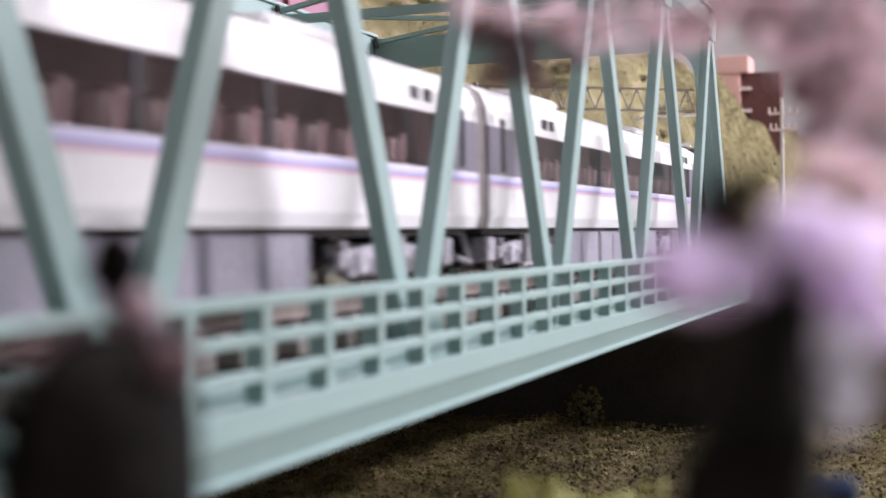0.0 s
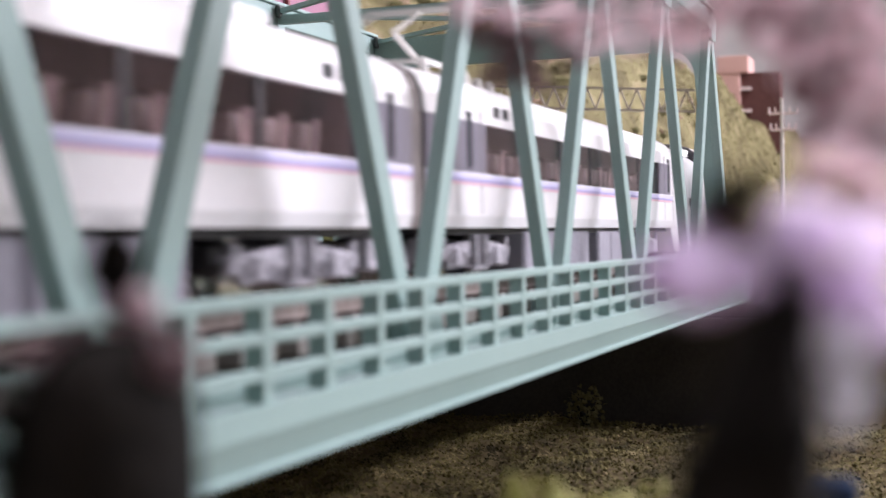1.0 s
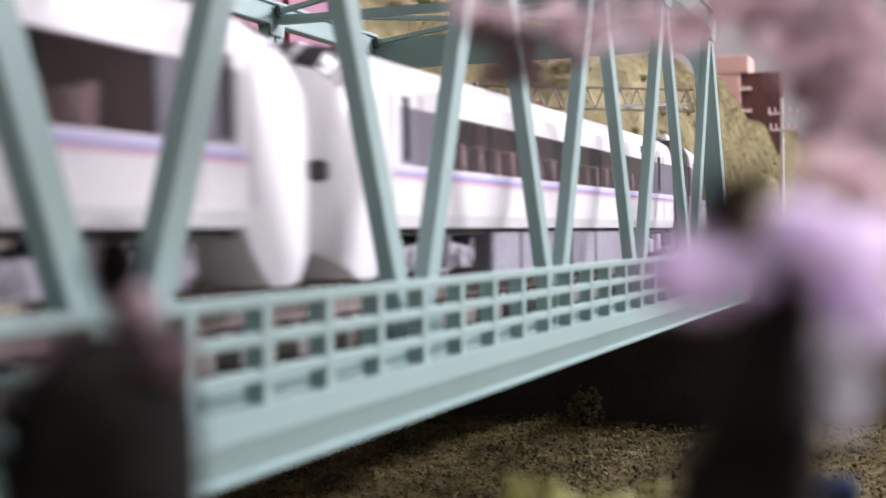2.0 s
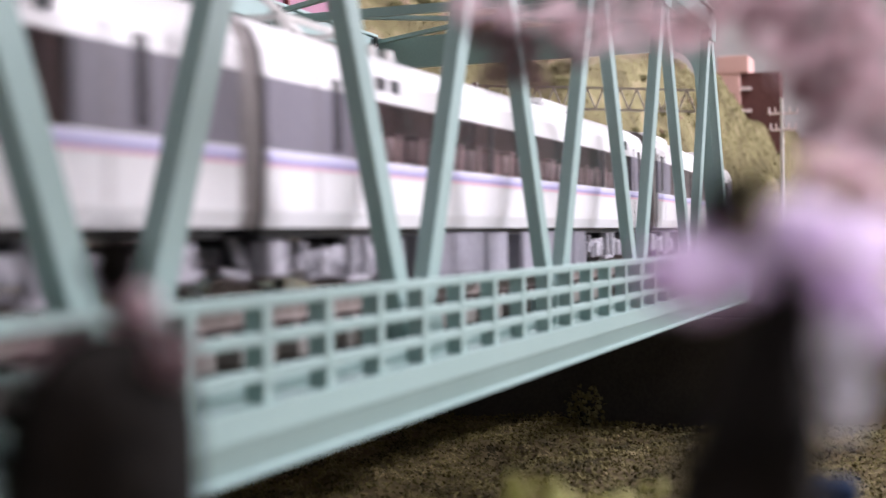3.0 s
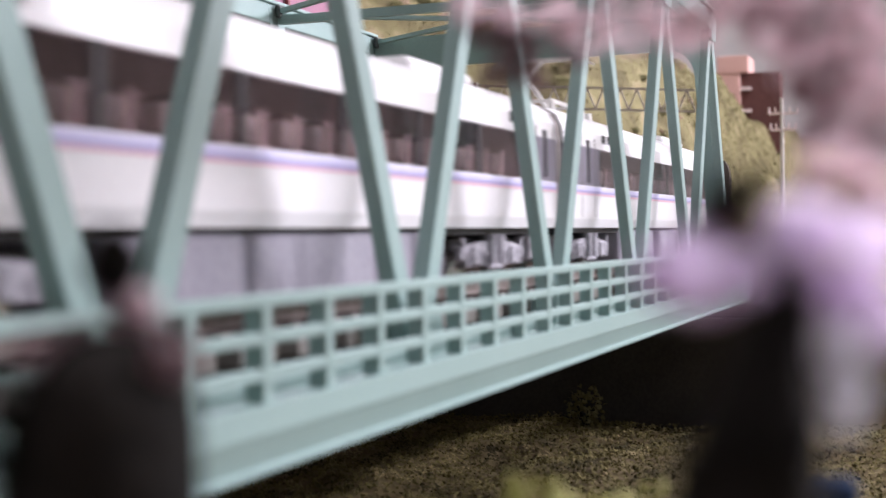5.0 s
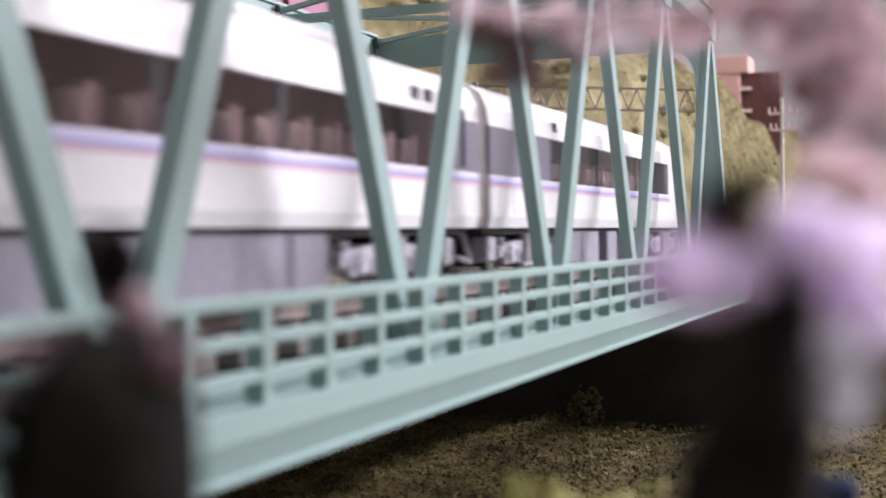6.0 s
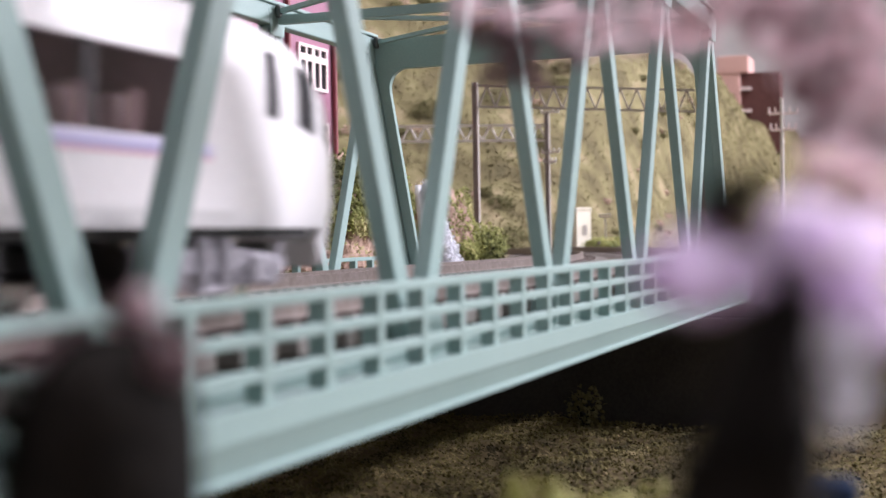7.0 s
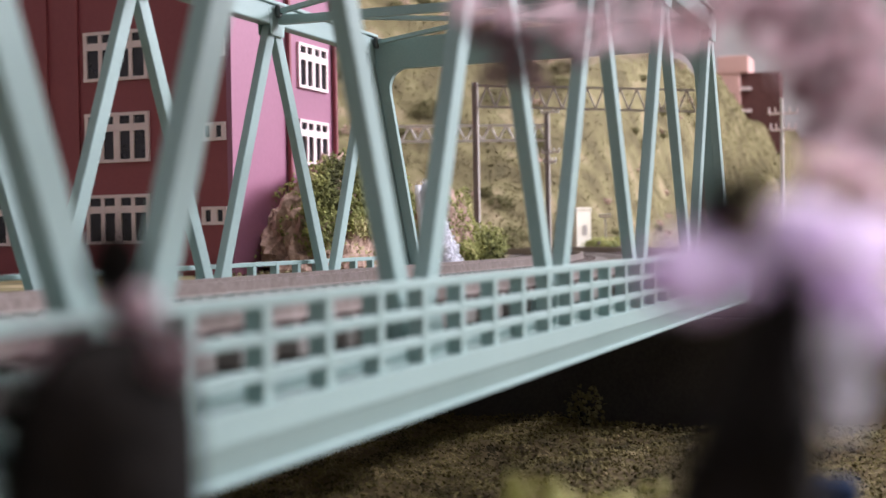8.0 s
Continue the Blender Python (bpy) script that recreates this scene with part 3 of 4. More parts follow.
    inner = [(y * 0.9, z - (0.9 if abs(y) < 10 else 0.0)) for y, z in outer]
    for k in range(len(outer) - 1):
        prism(bm, [outer[k], outer[k + 1], inner[k + 1], inner[k]], "x", xa, xb)
    bmesh.ops.remove_doubles(bm, verts=bm.verts, dist=0.001)
    bm.verts.index_update()
    seen = {}
    for f in bm.faces:
        seen.setdefault(frozenset(v.index for v in f.verts), []).append(f)
    bmesh.ops.delete(bm, geom=[f for fs in seen.values() if len(fs) > 1 for f in fs], context="FACES")
    bmesh.ops.recalc_face_normals(bm, faces=bm.faces)
    part("roof", bm, WHITE, car, smooth=True, angle=30)
    bm = bmesh.new()                                           # inside: floor, bulkheads, ceiling
    box(bm, xa, xb, -9.9, 9.9, 8.6, 9.4)
    box(bm, wa - 1, wa - 0.4, -9.8, 9.8, 9.4, 23.2)
    box(bm, wb - 0.6, wb, -9.8, 9.8, 9.4, 23.2)
    box(bm, wa - 1, wb, -0.35, 0.35, 9.4, 23.6)
    part("interior", bm, INSIDE, car, "dark red-brown coach interior")
    bm = bmesh.new()
    box(bm, -2.0, 2.0, 1.6, 8.9, 9.4, 12.4, 0.3)
    beam(bm, (1.4, 5.25, 11.5), (2.5, 5.25, 17.0), 1.2, 7.0, (0, 1, 0))
    seat = mesh_of("seat", bm, SEAT)
    bm = bmesh.new()
    for yy in (3.4, 7.1):
        box(bm, 0.8, 1.9, yy - 1.2, yy + 1.2, 14.0, 16.6, 0.2)
    hr = mesh_of("headrest", bm, HEADREST)
    x = wa + 4
    while x < wb - 4:
        for yo in (0, -10.5):
            st = part("seat", seat, SEAT, car, at=(x, yo, 0))
            part("headrest", hr, HEADREST, st)
        x += 6.6
    for e in ((xa,) if lead else (xa, xb)):                    # end wall and gangway
        bm = bmesh.new()
        s = 1 if e == xa else -1
        lo, hi = sorted((e, e + s * 0.8))
        prism(bm, [(y * 0.98, z) for y, z in RING], "x", lo, hi)
        part("end_wall", bm, WHITE, car)
        bm = bmesh.new()
        lo, hi = sorted((e, e - s * 2.1))
        prism(bm, [(y * 0.955, min(z, 24.9)) for y, z in RING], "x", lo, hi)
        part("gangway", bm, RUBBER, car, "grey rubber gangway bellows")
    # underfloor
    bm = bmesh.new()
    box(bm, xa + 1, xb + (16 if kind == "round" else 2 if lead else -1), -9.4, 9.4, 6.0, 6.9)
    part("chassis", bm, DARKU, car)
    b0, b1 = 24.5, (length - 31.0 if kind == "round" else length - 33.0 if lead else length - 24.5)
    rng = random.Random(kind)
    x = b0 + 17
    while x < b1 - (46 if kind == "round" else 19):
        w = rng.choice((9.0, 14.0, 20.0, 26.0))
        w = min(w, b1 - (44 if kind == "round" else 17) - x)
        if w > 4:
            bm = bmesh.new()
            low = rng.choice((0.6, 0.8, 1.0))
            box(bm, x, x + w, -9.6, 9.6, low, 6.5, 0.25)
            eq = part("equipment_box", bm, UNDER, car, "grey underfloor equipment box")
            for g in range(int(w // 8.4)):
                gx = x + 0.5 + g * 8.4
                bm = bmesh.new()
                box(bm, gx, gx + 7.6, -9.72, -9.5, low + 0.5, 6.0, 0.05)
                part("cover", bm, UNDER, eq)
        x += w + rng.choice((0.5, 0.5, 0.8, 6.0))
    for e, s in ((xa, 1), (xb if not lead else None, -1)):
        if e is None:
            continue
        bm = bmesh.new()
        box(bm, min(e - s * 1.0, e + s * 9), max(e - s * 1.0, e + s * 9), -1.2, 1.2, 3.4, 5.2, 0.3)
        for yy in (-6.5, 6.5):
            rod(bm, (e + s * 1.5, yy, 6.2), (e + s * 2.5, yy * 1.1, 2.4), 0.5, 0.4, 7)
            rod(bm, (e + s * 2.5, yy * 1.1, 2.4), (e - s * 0.6, yy, 3.2), 0.4, 0.4, 7)
            box(bm, min(e + s * 4, e + s * 7.5), max(e + s * 4, e + s * 7.5), yy * 1.2 - 1.2, yy * 1.2 + 1.2, 2.4, 5.8, 0.3)
        part("coupler", bm, BOGIE, car, "grey coupler with hanging cables")
    if kind == "round":
        bm = bmesh.new()
        box(bm, b1 - 43, b1 - 26, -9.2, 9.2, 0.9, 6.4, 0.5)
        part("battery_box", bm, DARKU, car, "black underfloor battery box")
    bogie(car, b0)
    bogie(car, b1)
    # roof equipment
    if not lead:
        for xm in ((40, 118) if not panto else (112,)):
            bm = bmesh.new()
            box(bm, xm - 11, xm + 11, -6.0, 6.0, 25.2, 26.9, 0.6)
            for g in range(5):
                box(bm, xm - 9 + g * 4, xm - 7 + g * 4, -4.6, 4.6, 26.8, 27.15, 0.1)
            part("air_conditioner", bm, WHITE, car, "white roof air conditioner")
    if panto:
        bm = bmesh.new()
        for xx in (18, 32):
            for yy in (-4.5, 4.5):
                rod(bm, (xx, yy, 25.2), (xx, yy, 27.2), 0.7, 0.5, 8)
        for yy in (-4.5, 4.5):
            beam(bm, (17, yy, 27.3), (33, yy, 27.3), 0.6, 0.5)
        for xx in (18, 32):
            beam(bm, (xx, -5, 27.3), (xx, 5, 27.3), 0.6, 0.5, (0, 0, 1))
        pan = part("pantograph", bm, PALE, car, "silver single-arm pantograph")
        bm = bmesh.new()
        beam(bm, (31, 0, 27.4), (19.5, 0, 31.2), 0.6, 0.6)
        beam(bm, (19.5, 0, 31.2), (28.5, 0, 35.0), 0.45, 0.45)
        for dx in (-1.2, 1.2):
            beam(bm, (28.5 + dx, -6.5, 35.2), (28.5 + dx, 6.5, 35.2), 0.5, 0.4, (0, 0, 1))
            for s in (-1, 1):
                beam(bm, (28.5 + dx, s * 6.5, 35.2), (28.5 + dx, s * 8.6, 34.2), 0.5, 0.4, (0, 0, 1))
        part("arm", bm, PALE, pan)
        for xx in (20, 25, 30):
            bm = bmesh.new()
            for s in (-1, 1):
                rod(bm, (xx + 17, s * 3, 25.2), (xx + 17, s * 3, 27.6), 0.9, 0.6, 8)
            part("insulator", bm, PALE, car)
    if lead:
        bm = bmesh.new()
        st = [i / 22 for i in range(23)]
        st = [1 - (1 - a) ** 1.5 for a in st]
        rings = []
        for a in st:
            w, zb, zt = nose_shape(kind, a)
            rings.append(nose_ring(xb + a * (nose - 1.0), w, zb, zt))
        loft(bm, rings)
        part("nose", bm, WHITE, car, "smooth white cab nose", smooth=True, angle=45)
        ln = nose - 1.0
        if kind == "round":
            part("cab_door_window", nose_patch(kind, xb, ln, 0.20, 0.27, 2.9, 5.0), DGLASS, car)
            part("side_window", nose_patch(kind, xb, ln, 0.41, 0.54, 2.9, 5.0), DGLASS, car)
            part("windscreen", nose_patch(kind, xb, ln, 0.66, 0.84, 3.2, 6.4), DGLASS, car)
        else:
            part("windscreen", nose_patch(kind, xb, ln, 0.34, 0.76, 5.7, 8.98), DGLASS, car)
            for sy in (-1, 1):
                bm = bmesh.new()
                box(bm, xb + 12.2, xb + 14.1, min(sy * 7.8, sy * 9.5), max(sy * 7.8, sy * 9.5), 11.2, 13.2, 0.3)
                part("headlight", bm, DGLASS, car, "dark corner headlight")
        bm = bmesh.new()
        if kind == "round":
            loft(bm, [[(xb + ln * a, y, z) for y, z in ((-h, t), (h, t), (h * 0.9, b), (-h * 0.9, b))]
                      for a, h, t, b in ((0.66, 9.2, 7.4, 5.6), (0.74, 8.6, 7.8, 3.2), (0.84, 7.0, 8.6, 3.8), (0.93, 4.6, 9.6, 6.5))])
            part("skirt", bm, WHITE, car, smooth=True, angle=40)
    return car


PITCH, LEAD_A, LEAD_B = 152.9, 154.5, 165.0
LEAD2 = LEAD_A + LEAD_B
plain = coach("plain", PITCH, "white train coach with blue and rose stripes and tinted windows")
panto_a = coach("panto", PITCH, "white train coach with a silver pantograph and blue and rose stripes", 21.0, 12.0, True)
window_a = coach("service", PITCH, "white train coach with a separate window in its grey end panel", 17.0, 27.5, False, True)
lead_a = coach("raked", LEAD_A, "white driving coach with a blunt nose and a roof pantograph", 20.0, 13.5, True)
lead_b = coach("raked", LEAD_B, "white driving coach with a blunt nose, coupled nose to nose", 22.0)
tail = coach("round", 149.4, "white driving coach with an upright rounded nose at the train's tail", 27.0)
here = Matrix.Identity(4)
# coach, its front joint counted from the first joint at 0 s, whether it is turned round, its length
TRAIN = [
    (plain, -PITCH, False, PITCH),
    (copy_thing(plain, here), 0.0, False, PITCH),
    (lead_a, PITCH, False, LEAD_A),
    (lead_b, PITCH + LEAD_A, True, LEAD_B),
    (panto_a, PITCH + LEAD2, False, PITCH),
    (window_a, 2 * PITCH + LEAD2, False, PITCH),
    (copy_thing(plain, here), 3 * PITCH + LEAD2, False, PITCH),
    (copy_thing(panto_a, here), 4 * PITCH + LEAD2, False, PITCH),
    (tail, 5 * PITCH + LEAD2, False, 149.4),
]


# ---- the building beside the line ----
def window_unit(parent, wide, high, mat, cols, label=""):
    """A window with an upper row of small lights; drawn in x, z with the wall face at y = 0."""
    bm = bmesh.new()
    t = 0.9
    box(bm, 0, wide, -0.9, 0.4, 0, t)
    box(bm, 0, wide, -0.9, 0.4, high - t, high)
    if high > 8:
        box(bm, t, wide - t, -0.8, 0.3, high * 0.63, high * 0.63 + 2.0)
    for i in range(cols + 1):
        w = 2.0 if 2 * i == cols else 1.2
        x = i * (wide - 1.2) / cols + 0.6 - w / 2
        box(bm, x, x + w, -0.75, 0.35, t, high - t)
    fr = part("window_frame", bm, mat, parent, label)
    bm = bmesh.new()
    box(bm, 0.4, wide - 0.4, -0.25, -0.02, 0.4, high - 0.4)
    part("pane", bm, DGLASS, fr)
    return fr


def building():
    bx, by, bz = 255.0, 137.6, -9.6
    ob = thing("station_building", bx, by, bz, "dark red plastic model building with white windows", "building")
    length, depth, high = 67.0, 120.0, 86.0
    bm = bmesh.new()
    box(bm, 0, length, 0, 1.6, 0, high)
    front = part("front_wall", bm, PINKW, ob, "front wall in rose red, the light on it put into the colour")
    bm = bmesh.new()
    box(bm, 0, 1.6, 1.604, depth, 0, high)
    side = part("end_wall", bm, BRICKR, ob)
    bm = bmesh.new()
    box(bm, length - 1.6, length, 1.604, depth, 0, high)
    box(bm, 1.6, length - 1.6, depth - 1.6, depth, 0, high)
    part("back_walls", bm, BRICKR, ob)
    bm = bmesh.new()
    box(bm, -1.2, length + 1.2, -1.2, depth + 1.2, high, high + 2.2, 0.3)
    part("roof", bm, BRICKR, ob)
    for x in (32.6, 64.0):
        bm = bmesh.new()
        rod(bm, (x, -0.9, 0), (x, -0.9, high), 0.8, 0.8, 8)
        part("downpipe", bm, BRICKR, ob)
    for k in range(3):
        z0 = 9.0 + k * 23.05                                   # sill of this storey
        w = window_unit(front, 20.0, 13.6, WFRAME, 4)
        w.location = Vector((39.4, -0.02, z0)) * U
        for y0 in (26.0, 74.0):
            w = window_unit(side, 21.2, 14.0, WFRAME, 4)
            w.matrix_basis = Matrix.Translation(Vector((-0.02, y0 + 21.2, z0)) * U) @ Matrix.Rotation(-math.pi / 2, 4, "Z")
        w = window_unit(side, 7.8, 5.0, WFRAME, 2)
        w.matrix_basis = Matrix.Translation(Vector((-0.02, 9.6, z0 + 4.9)) * U) @ Matrix.Rotation(-math.pi / 2, 4, "Z")
    for y in (49.0, 59.5, 105.0):
        bm = bmesh.new()
        box(bm, -0.9, 0, y, y + 1.4, 0, high)
        part("pilaster", bm, BRICKR, ob)


building()


# ---- rock outcrop with bushes and a small waterfall ----
def outcrop(cx, cy, rx, ry, h, seed, label, mat=ROCK):
    ob = thing("rock_outcrop", cx, cy, -10.5, label, "rock", "rock outcrops")
    bm = bmesh.new()
    bmesh.ops.create_icosphere(bm, subdivisions=5, radius=1.0)
    for v in bm.verts:
        n = v.co.normalized()
        d = 1 + 0.22 * noise.noise(n * 2.2 + Vector((seed, 0, 0))) + 0.14 * noise.noise(n * 6 + Vector((0, seed, 0))) + 0.05 * noise.cell(n * 9)
        v.co = Vector((n.x * rx * d, n.y * ry * d, max(-0.05, n.z) * h * d))
    part("rock_body", bm, mat, ob)
    return ob


def foam_points(centre, r, n, seed, up=0.0, hollow=0.55):
    rng = np.random.default_rng(seed)
    p = rng.normal(size=(n, 3))
    p /= np.linalg.norm(p, axis=1)[:, None]
    lump = np.array([1 + 0.35 * noise.noise(Vector(q) * 2.6 + Vector((seed, 0, 0))) for q in p])
    p = p * (rng.uniform(hollow, 1.0, size=n) * lump)[:, None] * np.array(r)
    p[:, 2] = np.maximum(p[:, 2], -up) if up else p[:, 2]
    return p + np.array(centre)


rock = outcrop(296, 126, 36, 14, 32, 3.1, "pinkish rock outcrop overgrown with green foam bushes")
part("bush_foam", flakes("bush_foam", np.concatenate([
    foam_points((-14, -9, 25), (17, 8, 10), 4000, 5), foam_points((8, -8, 27), (20, 8, 9), 4400, 6),
    foam_points((-26, -8, 17), (10, 6, 12), 2800, 7), foam_points((26, -7, 18), (13, 7, 10), 2600, 8),
    foam_points((-6, -13, 16), (14, 3, 6), 1700, 9), foam_points((0, 0, 0), (34, 14, 31), 4200, 10, 0.3, 0.97)]), 0.62, BUSH, 4, 0.4, (-0.35, -0.6, 0.6)), BUSH, rock, "olive and yellow foam bushes")
rock = outcrop(352, 114, 20, 10, 27, 8.4, "low pinkish rock beside the waterfall")
part("bush_foam", flakes("bush_foam", foam_points((0, 0, 0), (21, 11, 28), 6000, 14, 0.3, 0.95), 0.65, BUSH, 14, 0.4, (-0.35, -0.6, 0.6)), BUSH, rock, "olive foam on the rock")


def waterfall():
    ob = thing("waterfall", 316.4, 108, -10.0, "white gel waterfall running down the rock", "waterfall")
    rng = random.Random(5)
    for i in range(9):
        bm = bmesh.new()
        y = -i * 0.55
        x = i * 1.1
        top = 26 - i * 1.8
        rings = []
        for j in range(9):
            f = j / 8
            wv = 1.0 + 4.2 * f ** 0.6 + rng.uniform(-0.4, 0.4)
            cx, cy = x + 4.0 * f + rng.uniform(-0.4, 0.4), y - 4.5 * f * f
            rings.append([(cx + wv * math.cos(a), cy + 1.1 * math.sin(a), top * (1 - f)) for a in (2 * math.pi * k / 8 for k in range(8))])
        loft(bm, rings)
        part("strand", bm, WATER, ob, smooth=True)
    spray = np.concatenate([foam_points((2 + 0.9 * k, -2 - 0.9 * k, 24 - 3.2 * k), (2.6 + 0.6 * k, 2.2, 3.4), 900, 700 + k) for k in range(8)])
    part("spray", flakes("spray", spray, 0.36, WATER, 77), WATER, ob, "white spray of fibre")


waterfall()


def bush(x, y, r, h, n, seed, label="yellow-green foam bush beside the track", mat=None):
    ob = thing("bush", x, y, land(x, y), label, "bush", "bushes")
    bm = bmesh.new()
    for k in range(5):
        a = k * 1.26
        rod(bm, (0, 0, -0.4), (math.cos(a) * r * 0.4, math.sin(a) * r * 0.4, h * 0.5), 0.5, 0.2, 6)
    part("stem", bm, BARK, ob)
    part("foam", flakes("foam", foam_points((0, 0, h * 0.5), (r, r * 0.8, h * 0.55), n * 2, seed), 0.62, mat or BUSH, seed, 0.4, (-0.35, -0.6, 0.6)), BUSH, ob)


for i, (x, y, r, h) in enumerate(((362, 103, 10, 13), (384, 110, 9, 10), (350, 106, 7, 9), (562, 108, 9, 6), (579, 117, 10, 7), (600, 104, 10, 6), (600, 116, 12, 7))):
    bush(x, y, r, h, 900, 20 + i)


# shrub foam here dims the bush by colour, for the shade under the bridge
bush(214, 29, 5, 8, 130, 33, "bush under the bridge, darkened in colour for the shade there", SHRUB)
bush(128, -45, 8, 12, 900, 34, "brown bush on the valley floor", GRASS)


def patches(n, r0, r1, count, seed):
    rng = np.random.default_rng(seed)
    out = []
    while len(out) < n:
        x, y = rng.uniform(470, 1050), rng.uniform(112, 400)
        if y < 0.47 * (x + 67) - 40 and land(x, y) > -8:
            r = rng.uniform(r0, r1)
            out.append(foam_points((x, y, land(x, y) + EYE_H), (r, r, r * 0.6), int(count * r), seed + len(out)))
    return np.concatenate(out)


tagged(new("hill_shrubs", flakes("hill_shrubs", patches(110, 3.5, 10.0, 55, 300), 0.8, SHRUB, 31, 0.4, (-0.4, -0.55, 0.7))), "dark olive foam shrubs scattered over the hill", "shrubs", kind="stuff")
tagged(new("hill_stones", flakes("hill_stones", patches(130, 1.5, 5.0, 20, 500), 0.9, ROCK, 32, 0.4, (-0.4, -0.55, 0.7))), "beige stone chips scattered over the hill", "stones", kind="stuff")


# ---- catenary masts and lattice beams ----
def lattice(bm, p, q, high, thick=0.7, bays=9):
    p, q = Vector(p), Vector(q)
    h = Vector((0, 0, high))
    beam(bm, p, q, thick, thick, (0, 0, 1))
    beam(bm, p + h, q + h, thick, thick, (0, 0, 1))
    for i in range(bays):
        a, b, c = p.lerp(q, i / bays), p.lerp(q, (i + 0.5) / bays), p.lerp(q, (i + 1) / bays)
        beam(bm, a, b + h, thick * 0.8, thick * 0.6)
        beam(bm, b + h, c, thick * 0.8, thick * 0.6)


def mast(x, y, top, name="catenary_mast", arms=(), label="grey catenary mast with pale cross arms", foot=None):
    z = land(x, y) if foot is None else foot
    ob = thing(name, x, y, z, label, "mast", "catenary masts")
    bm = bmesh.new()
    box(bm, -1.0, 1.0, -1.0, -0.6, -1, top - z)
    box(bm, -1.0, 1.0, 0.6, 1.0, -1, top - z)
    box(bm, -0.3, 0.3, -0.6, 0.6, -1, top - z)
    part("post", bm, STEEL, ob)
    for az, ln in arms:
        bm = bmesh.new()
        beam(bm, (0, -ln, az - z), (0, ln * 0.5, az - z), 0.8, 0.8, (0, 0, 1))
        for s in (-1, -0.55, 0.45):
            rod(bm, (0, s * ln, az - z), (0, s * ln, az - z + 1.9), 0.4, 0.3, 6)
        part("cross_arm", bm, PALE, ob)
    return ob


mast(405, 119.9, 57)
mast(512.5, 123.8, 55.4, arms=((54.8, 5.4), (36.8, 5.4), (32.5, 3.9)))
g = thing("catenary_gantry", 0, 0, 0, "pale grey lattice beam across the tracks", "gantry", "catenary gantries")
bm = bmesh.new()
lattice(bm, (489.2, 192.5, 43.0), (513.3, 124.2, 42.4), 6.8, 0.96, 10)
part("lattice_beam", bm, PALE, g)
g2 = thing("catenary_gantry", 0, 0, 0, "brown-grey lattice beam across the tracks", "gantry", "catenary gantries")
bm = bmesh.new()
lattice(bm, (405.2, 118.6, 48.0), (434.4, 43.6, 44.8), 8.0, 0.75, 13)
part("lattice_beam", bm, STEEL, g2)
mast(435.0, 41.0, 56)


def power_pole(x, y, top):
    z = land(x, y)
    ob = thing("power_pole", x, y, z, "white power pole with insulator cross arms", "power pole")
    bm = bmesh.new()
    rod(bm, (0, 0, -1), (0, 0, top - z), 1.2, 0.9, 10)
    part("pole", bm, PALE, ob)
    for az, ln in ((top - 8.0, 8.0), (top - 16.5, 7.0)):
        bm = bmesh.new()
        beam(bm, (ln * 0.2, -ln, az - z), (-ln * 0.2, ln * 0.8, az - z), 1.3, 1.3, (0, 0, 1))
        for s in (-1.0, -0.5, 0.4, 0.8):
            rod(bm, (-s * ln * 0.2, s * ln, az - z), (-s * ln * 0.2, s * ln, az - z + 3.4), 0.7, 0.5, 8)
        part("cross_arm", bm, WFRAME, ob)


power_pole(650.6, 37.1, 69)


# ---- small hut, fence and the far building ----
def hut(x, y):
    ob = thing("relay_hut", x, y, -6.5, "cream relay hut with one small window", "hut")
    ob.matrix_world = ob.matrix_world @ Matrix.Rotation(radians(60), 4, "Z")
    bm = bmesh.new()
    box(bm, -4, 4, -4.6, 6.0, -9, 18.5, 0.3)
    part("wall", bm, CREAM, ob)
    bm = bmesh.new()
    box(bm, -4.5, 4.5, -5.1, 6.5, 18.5, 19.6, 0.3)
    part("roof", bm, CREAM, ob)
    bm = bmesh.new()
    box(bm, -4.25, -3.95, -1.3, 1.3, 6, 11)
    part("window", bm, STEEL, ob)


hut(588, 130)


def board(x, y, z):
    foot = land(x, y)
    ob = thing("white_signboard", x, y, foot, "small white signboard on a post at the foot of the hill", "sign")
    bm = bmesh.new()
    rod(bm, (0, 0, -1), (0, 0, z - foot), 0.4, 0.4, 8)
    part("post", bm, STEEL, ob)
    bm = bmesh.new()
    box(bm, -0.7, -0.4, -3.2, 3.2, z - foot - 1.0, z - foot + 0.9, 0.1)
    part("panel", bm, CREAM, ob)


board(590, 117, 9.0)


def fence(x0, x1, y):
    ob = thing("trackside_fence", x0, y, -9.8, "low brown fence beside the track", "fence")
    bm = bmesh.new()
    for z in (3.2, 5.6):
        box(bm, 0, x1 - x0, -0.3, 0.3, z - 0.35, z + 0.35)
    part("rail", bm, SLEEPER, ob)
    bm = bmesh.new()
    box(bm, -0.5, 0.5, -0.5, 0.5, -1, 6.4)
    me = mesh_of("post", bm, SLEEPER)
    for i in range(int((x1 - x0) / 8) + 1):
        part("post", me, SLEEPER, ob, at=(i * 8, 0, 0))


fence(556, 640, 112)


